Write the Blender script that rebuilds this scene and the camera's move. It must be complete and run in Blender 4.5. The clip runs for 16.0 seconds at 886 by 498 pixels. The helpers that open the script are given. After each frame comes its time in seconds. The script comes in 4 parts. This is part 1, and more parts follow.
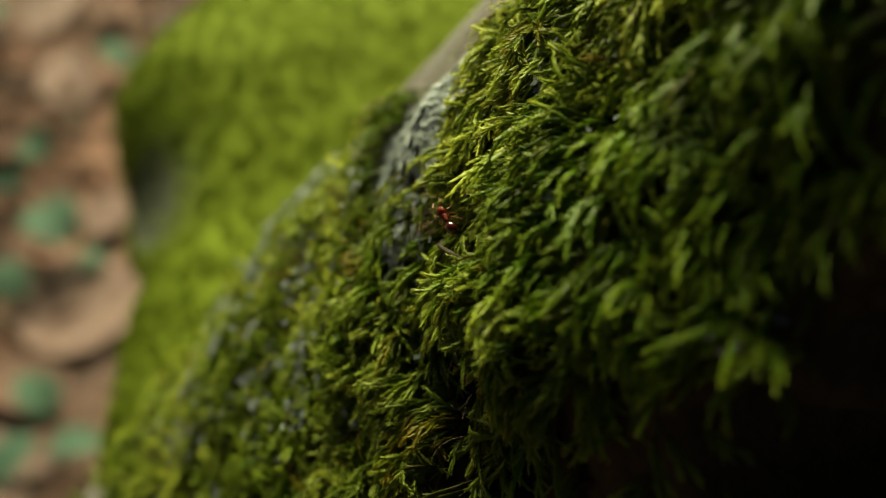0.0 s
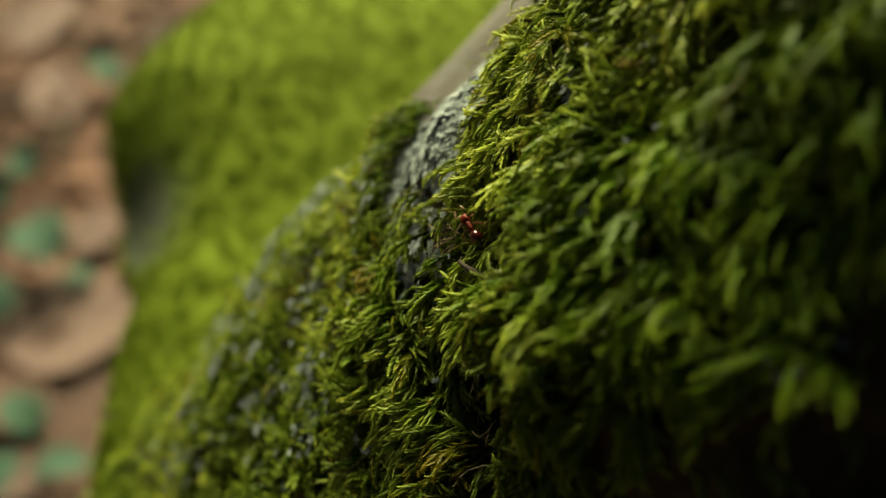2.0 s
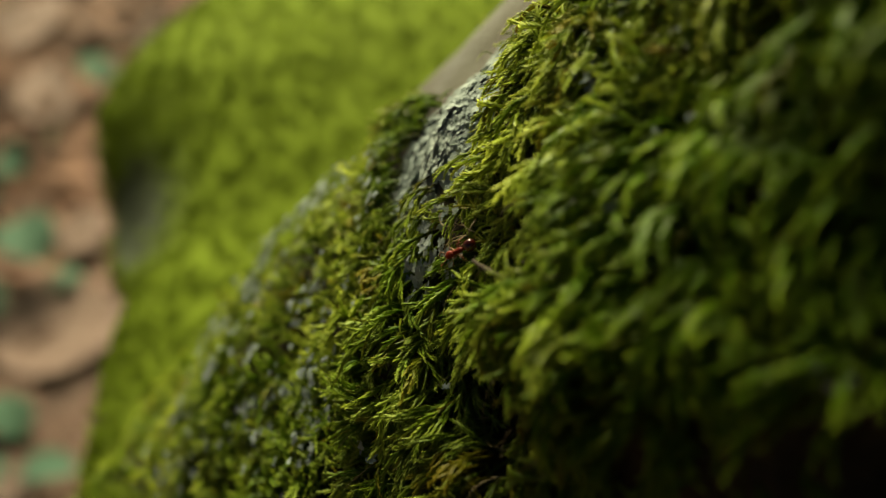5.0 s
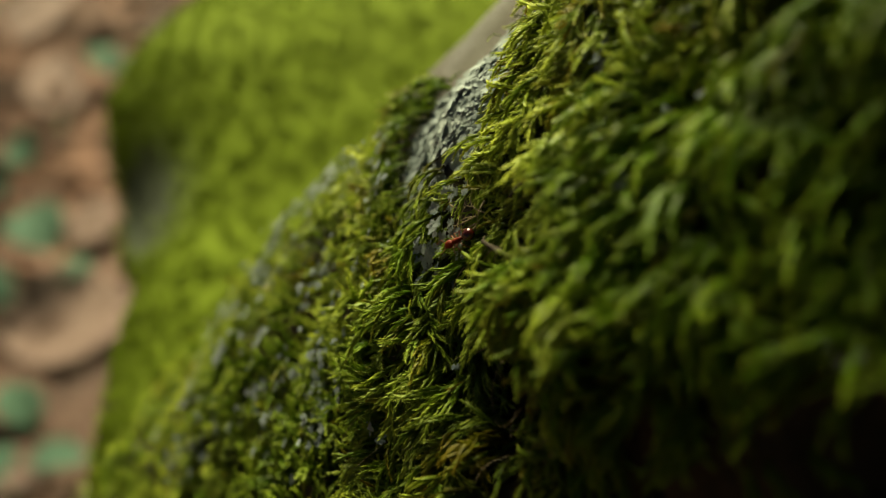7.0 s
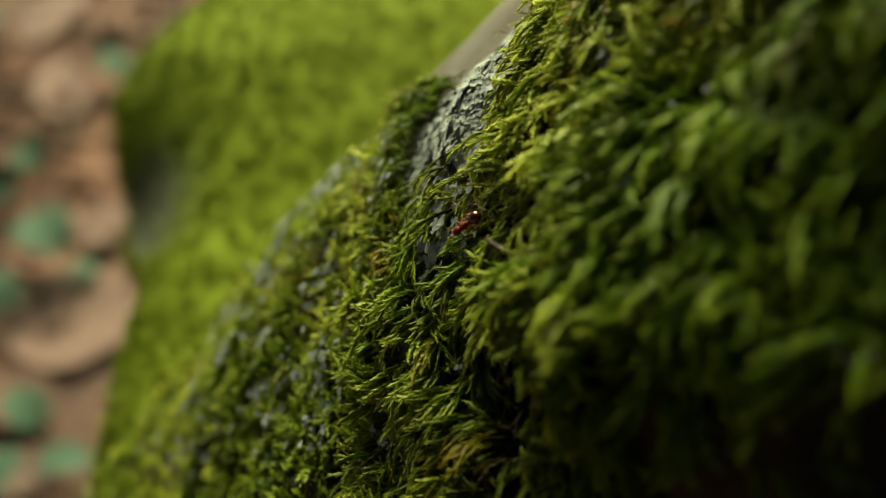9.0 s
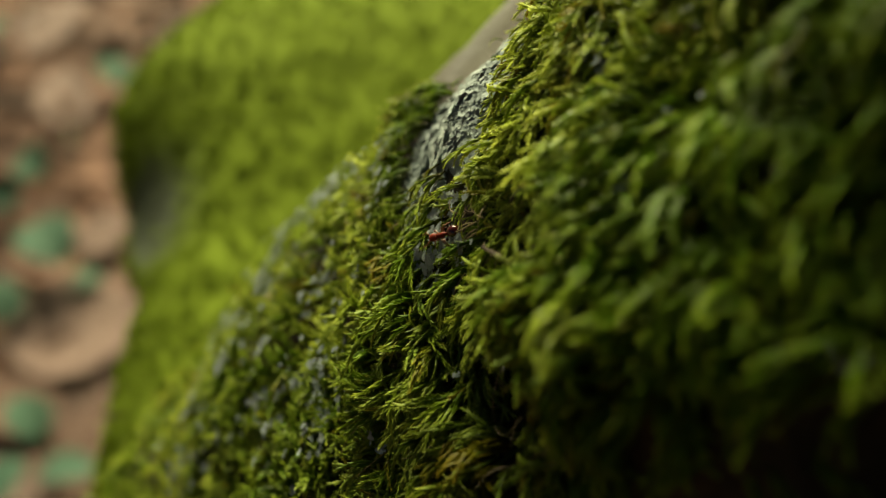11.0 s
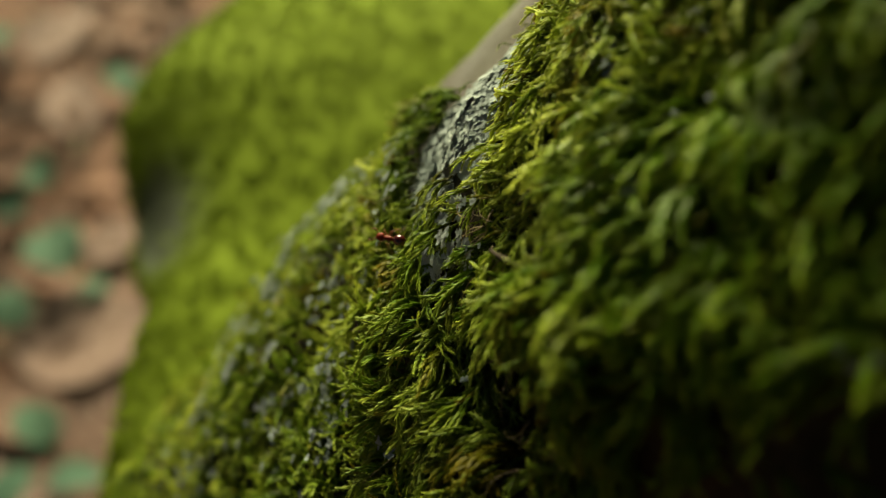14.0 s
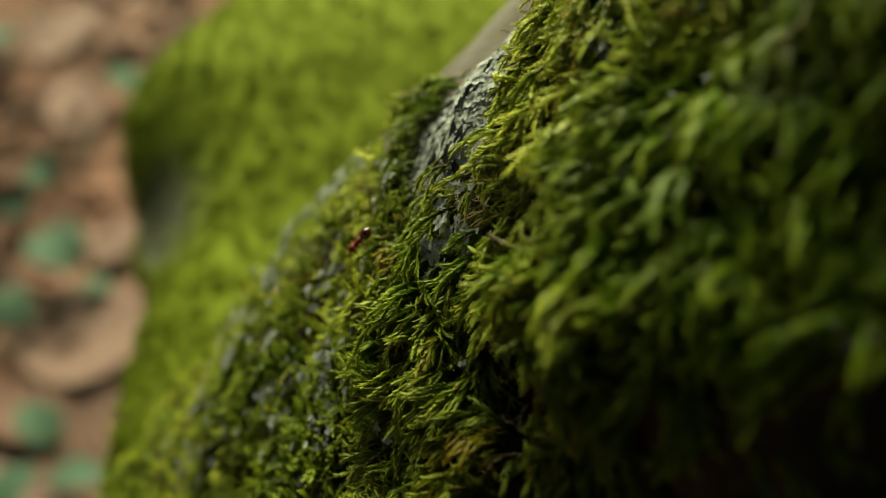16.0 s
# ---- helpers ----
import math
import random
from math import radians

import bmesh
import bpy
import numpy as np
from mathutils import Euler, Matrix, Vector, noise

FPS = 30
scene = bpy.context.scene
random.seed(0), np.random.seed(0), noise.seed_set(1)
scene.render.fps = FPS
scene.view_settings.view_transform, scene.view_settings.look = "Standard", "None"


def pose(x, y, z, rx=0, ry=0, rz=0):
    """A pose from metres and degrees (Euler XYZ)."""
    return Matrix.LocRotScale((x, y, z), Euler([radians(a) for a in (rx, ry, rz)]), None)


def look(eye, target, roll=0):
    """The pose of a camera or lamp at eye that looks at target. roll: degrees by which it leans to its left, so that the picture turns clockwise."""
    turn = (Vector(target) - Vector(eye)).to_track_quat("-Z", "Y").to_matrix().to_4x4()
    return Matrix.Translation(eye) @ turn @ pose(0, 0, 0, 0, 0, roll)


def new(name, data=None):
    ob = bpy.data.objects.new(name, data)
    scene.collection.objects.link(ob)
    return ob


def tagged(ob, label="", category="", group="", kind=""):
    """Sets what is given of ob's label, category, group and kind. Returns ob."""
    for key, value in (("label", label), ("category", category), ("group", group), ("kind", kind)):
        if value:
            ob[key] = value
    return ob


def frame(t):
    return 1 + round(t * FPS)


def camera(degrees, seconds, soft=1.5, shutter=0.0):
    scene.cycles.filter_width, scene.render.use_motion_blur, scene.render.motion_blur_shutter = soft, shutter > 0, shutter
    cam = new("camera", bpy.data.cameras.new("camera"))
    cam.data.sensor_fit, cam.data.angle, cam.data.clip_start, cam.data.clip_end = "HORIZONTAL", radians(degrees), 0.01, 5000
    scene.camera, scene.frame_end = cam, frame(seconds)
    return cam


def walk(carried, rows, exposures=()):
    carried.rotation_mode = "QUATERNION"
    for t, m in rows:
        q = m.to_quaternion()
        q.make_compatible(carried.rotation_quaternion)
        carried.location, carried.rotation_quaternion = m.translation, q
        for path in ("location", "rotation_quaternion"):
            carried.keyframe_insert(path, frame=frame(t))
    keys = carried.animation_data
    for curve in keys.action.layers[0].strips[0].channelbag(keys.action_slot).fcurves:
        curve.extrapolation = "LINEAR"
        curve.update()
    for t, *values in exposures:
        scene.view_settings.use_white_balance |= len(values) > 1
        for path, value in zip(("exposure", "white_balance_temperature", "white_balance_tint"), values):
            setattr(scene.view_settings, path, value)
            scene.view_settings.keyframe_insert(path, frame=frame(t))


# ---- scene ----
# ---------- camera ----------
cam = camera(38, 16.0, 1.2)
cam.data.dof.use_dof = True
cam.data.dof.focus_distance = 0.1585
cam.data.dof.aperture_fstop = 12.5
PATH = [
    (0, 0.00000, 0.00000, 0.62000, 45.0000, -0.0000, 0.0000),
    (0.5, -0.00080, 0.00161, 0.61859, 45.2542, -0.0243, -0.0350),
    (1, -0.00181, 0.00321, 0.61689, 45.5140, -0.1685, -0.0938),
    (1.5, -0.00304, 0.00467, 0.61562, 45.5923, -0.3337, -0.2660),
    (2, -0.00431, 0.00617, 0.61360, 45.8282, -0.5902, -0.3149),
    (2.5, -0.00532, 0.00872, 0.61181, 45.8714, -0.6443, -0.3615),
    (3, -0.00623, 0.01044, 0.60992, 46.0927, -0.9004, -0.3030),
    (3.5, -0.00681, 0.01159, 0.60859, 46.1919, -1.0506, -0.4452),
    (4, -0.00693, 0.01212, 0.60718, 46.2669, -1.2084, -0.4266),
    (6.5, -0.00686, 0.01136, 0.60642, 45.6186, -1.0109, -0.2434),
    (7, -0.00700, 0.01101, 0.60593, 45.6788, -0.9617, -0.0769),
    (7.5, -0.00708, 0.01093, 0.60555, 45.7450, -0.9646, 0.0872),
    (8, -0.00677, 0.01162, 0.60480, 45.7575, -0.8092, 0.2018),
    (8.5, -0.00668, 0.01185, 0.60466, 45.7356, -0.7444, 0.1786),
    (9, -0.00636, 0.01184, 0.60388, 45.9458, -0.8243, 0.3171),
    (11.5, -0.00554, 0.01213, 0.60392, 46.2571, -0.3868, 0.1455),
    (12, -0.00558, 0.01175, 0.60411, 46.3374, -0.3401, 0.1439),
    (12.5, -0.00556, 0.01167, 0.60399, 46.4357, -0.2513, 0.1934),
    (13, -0.00573, 0.01149, 0.60395, 46.5555, -0.2584, 0.2471),
    (13.5, -0.00576, 0.01170, 0.60375, 46.5780, -0.2142, 0.2759),
    (14, -0.00567, 0.01173, 0.60348, 46.6058, -0.1762, 0.3351),
    (14.5, -0.00564, 0.01167, 0.60325, 46.5959, -0.1483, 0.3503),
    (15, -0.00557, 0.01125, 0.60273, 46.6595, -0.1790, 0.3982),
    (15.5, -0.00528, 0.01077, 0.60225, 46.6830, -0.1537, 0.4728),
    (16, -0.00507, 0.01036, 0.60203, 46.6862, -0.0825, 0.4415),
]
walk(cam, [(t, pose(*row)) for t, *row in PATH], [(0, 1.59, 7280, 8), (16, 1.59, 7280, 8)])

# ---------- light ----------
SUN_DIR = Vector((-0.09, 0.83, 0.53)).normalized()
world = bpy.data.worlds.new("world")
scene.world = world
world.use_nodes = True
wn = world.node_tree
sky = wn.nodes.new("ShaderNodeTexSky")
sky.sky_type = "NISHITA"
sky.sun_disc = False
sky.sun_elevation = math.asin(SUN_DIR.z)
sky.sun_rotation = math.atan2(SUN_DIR.x, SUN_DIR.y)
wn.nodes["Background"].inputs["Strength"].default_value = 0.008
wn.links.new(sky.outputs[0], wn.nodes["Background"].inputs["Color"])
sun = new("sun", bpy.data.lights.new("sun", "SUN"))
sun.data.energy = 5.0
sun.data.angle = radians(30)
sun.data.color = (1.0, 0.93, 0.63)
sun.matrix_world = look((-2, 3, 4), Vector((-2, 3, 4)) - SUN_DIR)


# ---------- materials ----------
def material(name):
    m = bpy.data.materials.new(name)
    m.use_nodes = True
    nt = m.node_tree
    return m, nt, nt.nodes["Principled BSDF"], nt.nodes["Material Output"]


def node(nt, kind, **sets):
    n = nt.nodes.new(kind)
    for key, value in sets.items():
        n.inputs[key.replace("_", " ")].default_value = value
    return n


def noise_of(nt, scale, detail=4.0, rough=0.6, coords=None):
    n = node(nt, "ShaderNodeTexNoise", Scale=scale, Detail=detail, Roughness=rough)
    if coords is None:
        coords = nt.nodes.new("ShaderNodeTexCoord").outputs["Object"]
    nt.links.new(coords, n.inputs["Vector"])
    return n.outputs["Fac"]


def ramp(nt, fac, stops):
    r = nt.nodes.new("ShaderNodeValToRGB")
    while len(r.color_ramp.elements) < len(stops):
        r.color_ramp.elements.new(0.5)
    for el, (p, c) in zip(r.color_ramp.elements, stops):
        el.position, el.color = p, (*c, 1)
    nt.links.new(fac, r.inputs["Fac"])
    return r.outputs["Color"]


def mixed(nt, fac, a, b, mode="MIX"):
    n = nt.nodes.new("ShaderNodeMix")
    n.data_type, n.blend_type = "RGBA", mode
    for sock, value in ((n.inputs["Factor"], fac), (n.inputs["A"], a), (n.inputs["B"], b)):
        if isinstance(value, (int, float)):
            sock.default_value = value
        elif isinstance(value, tuple):
            sock.default_value = (*value, 1)
        else:
            nt.links.new(value, sock)
    return n.outputs["Result"]


def bumped(nt, bsdf, height, strength, distance):
    b = node(nt, "ShaderNodeBump", Strength=strength, Distance=distance)
    nt.links.new(height, b.inputs["Height"])
    nt.links.new(b.outputs["Normal"], bsdf.inputs["Normal"])


def moss_material(name, base, mid, tip, alt, big, light=0.26, rough=0.42, vary=1.0):
    """Stems brown at the foot and bright at the growing tip, in patches of two greens; the darker green also stands in
    for dim light.
    """
    m, nt, bsdf, out = material(name)
    along = nt.nodes.new("ShaderNodeAttribute")
    along.attribute_name = "along"
    tint = nt.nodes.new("ShaderNodeAttribute")
    tint.attribute_name = "tint"
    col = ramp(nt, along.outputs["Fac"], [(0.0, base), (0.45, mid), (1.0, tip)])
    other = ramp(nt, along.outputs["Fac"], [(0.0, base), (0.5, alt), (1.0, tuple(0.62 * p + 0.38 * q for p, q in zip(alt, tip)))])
    dim_green = nt.nodes.new("ShaderNodeAttribute")
    dim_green.attribute_name = "dim_green"
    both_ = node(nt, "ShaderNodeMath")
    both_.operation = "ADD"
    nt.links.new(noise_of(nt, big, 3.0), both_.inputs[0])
    nt.links.new(dim_green.outputs["Fac"], both_.inputs[1])
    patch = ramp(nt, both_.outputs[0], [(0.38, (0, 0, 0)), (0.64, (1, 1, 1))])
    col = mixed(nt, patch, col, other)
    old = ramp(nt, tint.outputs["Fac"], [(0.0, (0.62, 0.40, 0.26)), (0.10, (0.75, 0.64, 0.55)), (0.20, (0.64, 0.66, 0.80)), (0.6, (0.98, 1, 1)), (1.0, (1.42, 1.34, 1.2))])
    col = mixed(nt, vary, col, old, "MULTIPLY")
    nt.links.new(col, bsdf.inputs["Base Color"])
    bsdf.inputs["Roughness"].default_value = rough
    bsdf.inputs["Specular IOR Level"].default_value = 0.06
    thin = node(nt, "ShaderNodeBsdfTranslucent")
    nt.links.new(col, thin.inputs["Color"])
    both = node(nt, "ShaderNodeMixShader", Fac=light)
    nt.links.new(bsdf.outputs[0], both.inputs[1])
    nt.links.new(thin.outputs[0], both.inputs[2])
    nt.links.new(both.outputs[0], out.inputs["Surface"])
    return m


def bark_material(name, dark, pale, green, masked=False):
    """Grey bark; where the attribute "under" is 1 it lies under dark moss humus."""
    m, nt, bsdf, out = material(name)
    col = ramp(nt, noise_of(nt, 55, 8, 0.65), [(0.3, dark), (0.52, tuple(0.5 * (p + q) for p, q in zip(dark, pale))), (0.72, pale)])
    algae = ramp(nt, noise_of(nt, 18, 4), [(0.45, (0, 0, 0)), (0.7, (0.6, 0.6, 0.6))])
    col = mixed(nt, algae, col, green)
    if masked:
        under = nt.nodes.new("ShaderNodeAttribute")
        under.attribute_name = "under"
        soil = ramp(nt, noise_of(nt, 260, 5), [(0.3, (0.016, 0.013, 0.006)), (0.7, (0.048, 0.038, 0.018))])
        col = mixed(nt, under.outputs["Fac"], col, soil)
    nt.links.new(col, bsdf.inputs["Base Color"])
    bsdf.inputs["Roughness"].default_value = 0.9
    bsdf.inputs["Specular IOR Level"].default_value = 0.15
    bumped(nt, bsdf, noise_of(nt, 420, 6, 0.7), 0.8, 0.0012)
    return m


def plain_material(name, stops, scale, rough, bump=0.3, bump_scale=None, distance=0.0005, spec=0.5, random_mix=0.0, leafy=0.0, bark=None, island=False):
    m, nt, bsdf, out = material(name)
    col = ramp(nt, noise_of(nt, scale, 5), stops)
    if leafy:
        cells = node(nt, "ShaderNodeTexVoronoi", Scale=leafy, Randomness=1.0)
        nt.links.new(nt.nodes.new("ShaderNodeTexCoord").outputs["Object"], cells.inputs["Vector"])
        shade = ramp(nt, cells.outputs["Color"], [(0.2, (0.55, 0.5, 0.45)), (0.8, (1.35, 1.25, 1.15))])
        col = mixed(nt, 0.8, col, shade, "MULTIPLY")
    if bark:
        bare = nt.nodes.new("ShaderNodeAttribute")
        bare.attribute_name = "bare"
        col = mixed(nt, bare.outputs["Fac"], col, bark)
    if random_mix:
        info = nt.nodes.new("ShaderNodeNewGeometry" if island else "ShaderNodeObjectInfo")
        shade = ramp(nt, info.outputs["Random Per Island" if island else "Random"], [(0.0, (1 - random_mix,) * 3), (1.0, (1 + random_mix, 1 + 0.8 * random_mix, 1 + 0.6 * random_mix))])
        col = mixed(nt, 1.0, col, shade, "MULTIPLY")
    nt.links.new(col, bsdf.inputs["Base Color"])
    bsdf.inputs["Roughness"].default_value = rough
    bsdf.inputs["Specular IOR Level"].default_value = spec
    if bump:
        bumped(nt, bsdf, noise_of(nt, bump_scale or 6 * scale, 5), bump, distance)
    return m


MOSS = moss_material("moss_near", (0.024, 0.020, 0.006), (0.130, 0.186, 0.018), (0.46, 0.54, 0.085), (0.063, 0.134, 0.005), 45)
MOSS_FAR = moss_material("moss_far", (0.083, 0.122, 0.008), (0.097, 0.143, 0.010), (0.118, 0.173, 0.013), (0.073, 0.113, 0.007), 9, 0.45, 0.9, 0.2)
BARK = bark_material("bark", (0.03, 0.025, 0.018), (0.14, 0.13, 0.10), (0.06, 0.08, 0.03))
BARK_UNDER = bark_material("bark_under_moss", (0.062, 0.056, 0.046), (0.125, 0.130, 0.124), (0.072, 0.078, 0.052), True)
MOSS_MAT = plain_material("moss_mat", [(0.3, (0.080, 0.117, 0.007)), (0.7, (0.098, 0.145, 0.009))], 60, 0.95, 0.4, 500, 0.002, 0.1, bark=(0.060, 0.075, 0.050))
SOIL = plain_material("soil", [(0.25, (0.065, 0.037, 0.023)), (0.5, (0.130, 0.080, 0.052)), (0.75, (0.200, 0.132, 0.090))], 9, 0.95, 0.8, 60, 0.01, 0.1, 0.0, 16.0)
LICHEN = plain_material("lichen", [(0.3, (0.145, 0.192, 0.188)), (0.55, (0.24, 0.305, 0.300)), (0.75, (0.34, 0.415, 0.405))], 330, 0.8, 0.5, 1800, 0.0003, 0.3, 0.25)
TWIG = plain_material("twig_bark", [(0.3, (0.016, 0.013, 0.010)), (0.7, (0.05, 0.042, 0.030))], 600, 0.95, 0.8, 1500, 0.0003, 0.08)
STRAW = plain_material("dry_stem", [(0.3, (0.10, 0.072, 0.030)), (0.7, (0.26, 0.20, 0.09))], 600, 0.55)
DEAD_LEAF = plain_material("dead_leaf", [(0.25, (0.060, 0.031, 0.022)), (0.5, (0.112, 0.070, 0.056)), (0.75, (0.180, 0.127, 0.105))], 22, 0.65, 0.5, 150, 0.002, 0.15, 0.8)
PALE_LEAF = plain_material("pale_dead_leaf", [(0.25, (0.096, 0.057, 0.047)), (0.5, (0.138, 0.092, 0.079)), (0.75, (0.188, 0.134, 0.117))], 22, 0.65, 0.5, 150, 0.002, 0.15)
# Redder leaves near the root, darkened in colour for the dim light there.
DIM_LEAF = plain_material("dim_leaf", [(0.25, (0.050, 0.024, 0.016)), (0.5, (0.086, 0.046, 0.034)), (0.75, (0.134, 0.080, 0.063))], 22, 0.6, 0.5, 150, 0.002, 0.2, 0.2)
LITTER = plain_material("litter", [(0.3, (0.044, 0.022, 0.015)), (0.5, (0.086, 0.051, 0.040)), (0.7, (0.145, 0.098, 0.080))], 14, 0.8, 0.5, 150, 0.002, 0.12, 0.75, island=True)
GREEN_LEAF = plain_material("green_leaf", [(0.3, (0.026, 0.064, 0.044)), (0.7, (0.044, 0.098, 0.068))], 40, 0.75, 0.3, 200, 0.001, 0.1, 0.2)
STEM = plain_material("leaf_stem", [(0.3, (0.12, 0.10, 0.04)), (0.7, (0.14, 0.18, 0.06))], 80, 0.6)
CHITIN = plain_material("ant_red", [(0.3, (0.07, 0.007, 0.003)), (0.7, (0.165, 0.017, 0.005))], 1500, 0.45, 0.6, 7000, 0.00010, 0.10)
CHITIN_DARK = plain_material("ant_dark", [(0.3, (0.020, 0.003, 0.002)), (0.7, (0.050, 0.006, 0.003))], 900, 0.15, 0.0, spec=0.45)
LEG = plain_material("ant_leg", [(0.3, (0.11, 0.028, 0.009)), (0.7, (0.20, 0.06, 0.018))], 900, 0.35, 0.0)
EYE = plain_material("ant_eye", [(0.3, (0.01, 0.008, 0.006)), (0.7, (0.02, 0.015, 0.01))], 900, 0.2, 0.0)


# ---------- shared builders ----------
def mesh_of(name, verts, faces, mats, smooth=False, floats=None):
    """A mesh from arrays; faces is an (n, 3) or (n, 4) array."""
    me = bpy.data.meshes.new(name)
    verts, faces = np.asarray(verts, np.float32), np.asarray(faces, np.int32)
    n, k = faces.shape
    me.vertices.add(len(verts))
    me.vertices.foreach_set("co", verts.ravel())
    me.loops.add(n * k)
    me.loops.foreach_set("vertex_index", faces.ravel())
    me.polygons.add(n)
    me.polygons.foreach_set("loop_start", np.arange(n, dtype=np.int32) * k)
    if smooth:
        me.polygons.foreach_set("use_smooth", np.ones(n, bool))
    for key, values in (floats or {}).items():
        me.attributes.new(key, "FLOAT", "POINT").data.foreach_set("value", np.asarray(values, np.float32))
    me.update(calc_edges=True)
    for mat in mats if isinstance(mats, (list, tuple)) else [mats]:
        me.materials.append(mat)
    return me


def part(name, me, parent, label="", kind=""):
    ob = new(name, me)
    ob.parent = parent
    return tagged(ob, label, kind=kind)


def unit(v):
    return v / np.maximum(np.linalg.norm(v, axis=-1, keepdims=True), 1e-9)


def waves(seed, count, size):
    """A smooth random field in space, of about that wavelength: a sum of plane waves."""
    r = np.random.RandomState(seed)
    k = unit(r.normal(size=(count, 3))) * (2 * np.pi / size) * r.uniform(0.6, 1.6, (count, 1))
    ph = r.uniform(0, 2 * np.pi, count)
    return lambda p: np.sin(p @ k.T + ph).sum(-1) / np.sqrt(count / 2.0) * 0.7


def tube(points, radii, sides=7, cap=True):
    """Vertices and quads of a tube along points."""
    p, r = np.asarray(points, float), np.asarray(radii, float)
    d = unit(np.gradient(p, axis=0))
    up = np.tile([0.0, 0.0, 1.0], (len(p), 1))
    up[np.abs(d[:, 2]) > 0.95] = (0, 1, 0)
    u = unit(np.cross(up, d))
    w = np.cross(d, u)
    an = np.linspace(0, 2 * np.pi, sides, endpoint=False)
    v = p[:, None] + r[:, None, None] * (np.cos(an)[None, :, None] * u[:, None] + np.sin(an)[None, :, None] * w[:, None])
    i, j = np.meshgrid(np.arange(len(p) - 1), np.arange(sides), indexing="ij")
    j2 = (j + 1) % sides
    f = np.stack([i * sides + j, i * sides + j2, (i + 1) * sides + j2, (i + 1) * sides + j], -1).reshape(-1, 4)
    return v.reshape(-1, 3), f


def grid_faces(nu, nv, wrap):
    i, j = np.meshgrid(np.arange(nu - 1), np.arange(nv if wrap else nv - 1), indexing="ij")
    j2 = (j + 1) % nv
    return np.stack([i * nv + j, i * nv + j2, (i + 1) * nv + j2, (i + 1) * nv + j], -1).reshape(-1, 4)


# ---------- the tree base: surfaces ----------
AX = np.array([0.6208, -0.1151, 0.7755])
AE = np.array([-0.1823, -0.9832, 0.0])
AG = np.array([-0.7625, 0.1414, 0.6314])
CTR = np.array([0.1072, 0.1403, 0.4194])
lump_a, lump_b, lump_c = waves(3, 14, 0.07), waves(4, 18, 0.022), waves(5, 20, 0.16)


def gauss(x, w):
    return np.exp(-((x / w) ** 2))


def hollow(s, phi):
    """1 inside the dark hollow under the overhanging moss, 0 outside."""
    d = np.clip((56.6 + 3.6 * np.clip((s - 0.030) / 0.009, 0, 1) - 3.0 * gauss(s - 0.042, 0.003) + 0.7 * np.sin(s * 260) - phi) / 3, 0, 1) * np.clip((s - 0.0275) / 0.006, 0, 1)
    return d * d * (3 - 2 * d)


def root_point(s, phi, lift=0.0):
    """The near root's bark: s metres along its axis, phi degrees round it."""
    s, phi = np.asarray(s, float), np.asarray(phi, float)
    p = np.radians(phi)
    side = np.cos(p)[..., None] * AE + np.sin(p)[..., None] * AG
    r = 0.137 + 0.131 * np.clip(s, -0.56, 0.6) - 0.005
    r = r * np.sqrt(np.clip(1 - np.clip((s - 0.28) / 0.2201, 0, 1) ** 2, 0, 1))
    base = CTR + s[..., None] * AX + r[..., None] * side
    r = r + 0.0035 * gauss(s + 0.055, 0.035) * gauss(phi - 100, 16)
    even = 1 - 0.8 * np.clip((s - 0.010) / 0.010, 0, 1) * np.clip((phi - 66) / 5, 0, 1)
    r = r + even * (0.0010 * lump_a(base) + 0.0007 * lump_b(base)) + 0.02 * lump_c(base) * np.clip((np.abs(s) - 0.16) / 0.2, 0, 1)
    # The swelling at the lichen, the ridge beside the ant's trail and the groove between them.
    r = r + 0.0010 + 0.0022 * gauss(s + 0.005, 0.010) * gauss(phi - 83, 5)
    brink = 0.0020 + 0.0014 * np.abs(phi - 67)
    r = r + 0.0052 / (1 + np.exp(-np.clip((s - brink) / 0.0010, -30, 30))) * gauss(phi - 67.5, 5.5) * (1 - 0.6 * np.clip((s - 0.012) / 0.030, 0, 1))
    r = r + 0.0030 * gauss(s - 0.027, 0.012) * gauss(phi - 61.5, 4.5) + 0.0016 * gauss(s + 0.020, 0.010) * gauss(phi - 72, 4) + 0.0022 * gauss(s + 0.070, 0.02) * gauss(phi - 83, 6)
    groove = -0.0125 + (75 - phi) * 0.00075
    r = r - 0.0042 * gauss(s - groove, 0.0045) * gauss(phi - 66, 7) - 0.0026 * gauss(s - 0.045, 0.009) * gauss(phi - 71.5, 3)
    # The dark hollow under the overhang.
    r = r - 0.042 * hollow(s, phi) - 0.010 * np.clip((56 - phi) / 8, 0, 1.5) ** 1.3
    return CTR + s[..., None] * AX + (r + lift)[..., None] * side


def root_frame(s, phi):
    """Point and normal on the near root."""
    p = root_point(s, phi)
    ds, dp = root_point(s + 0.002, phi) - p, root_point(s, phi + 0.8) - p
    n = unit(np.cross(ds, dp))
    out = p - (CTR + np.asarray(s)[..., None] * AX)
    n *= np.sign((n * out).sum(-1, keepdims=True))
    return p, n


FLARE_C, FLARE_R = np.array([0.195, 0.303]), np.array([0.278, 0.305])
flare_a, flare_b = waves(11, 12, 0.12), waves(12, 16, 0.045)


def flare_bare(u, deg):
    """The hollow between two lobes of the flare where bark shows."""
    return gauss(deg - 184.3, 4.0) * gauss(u - 0.87, 0.12)


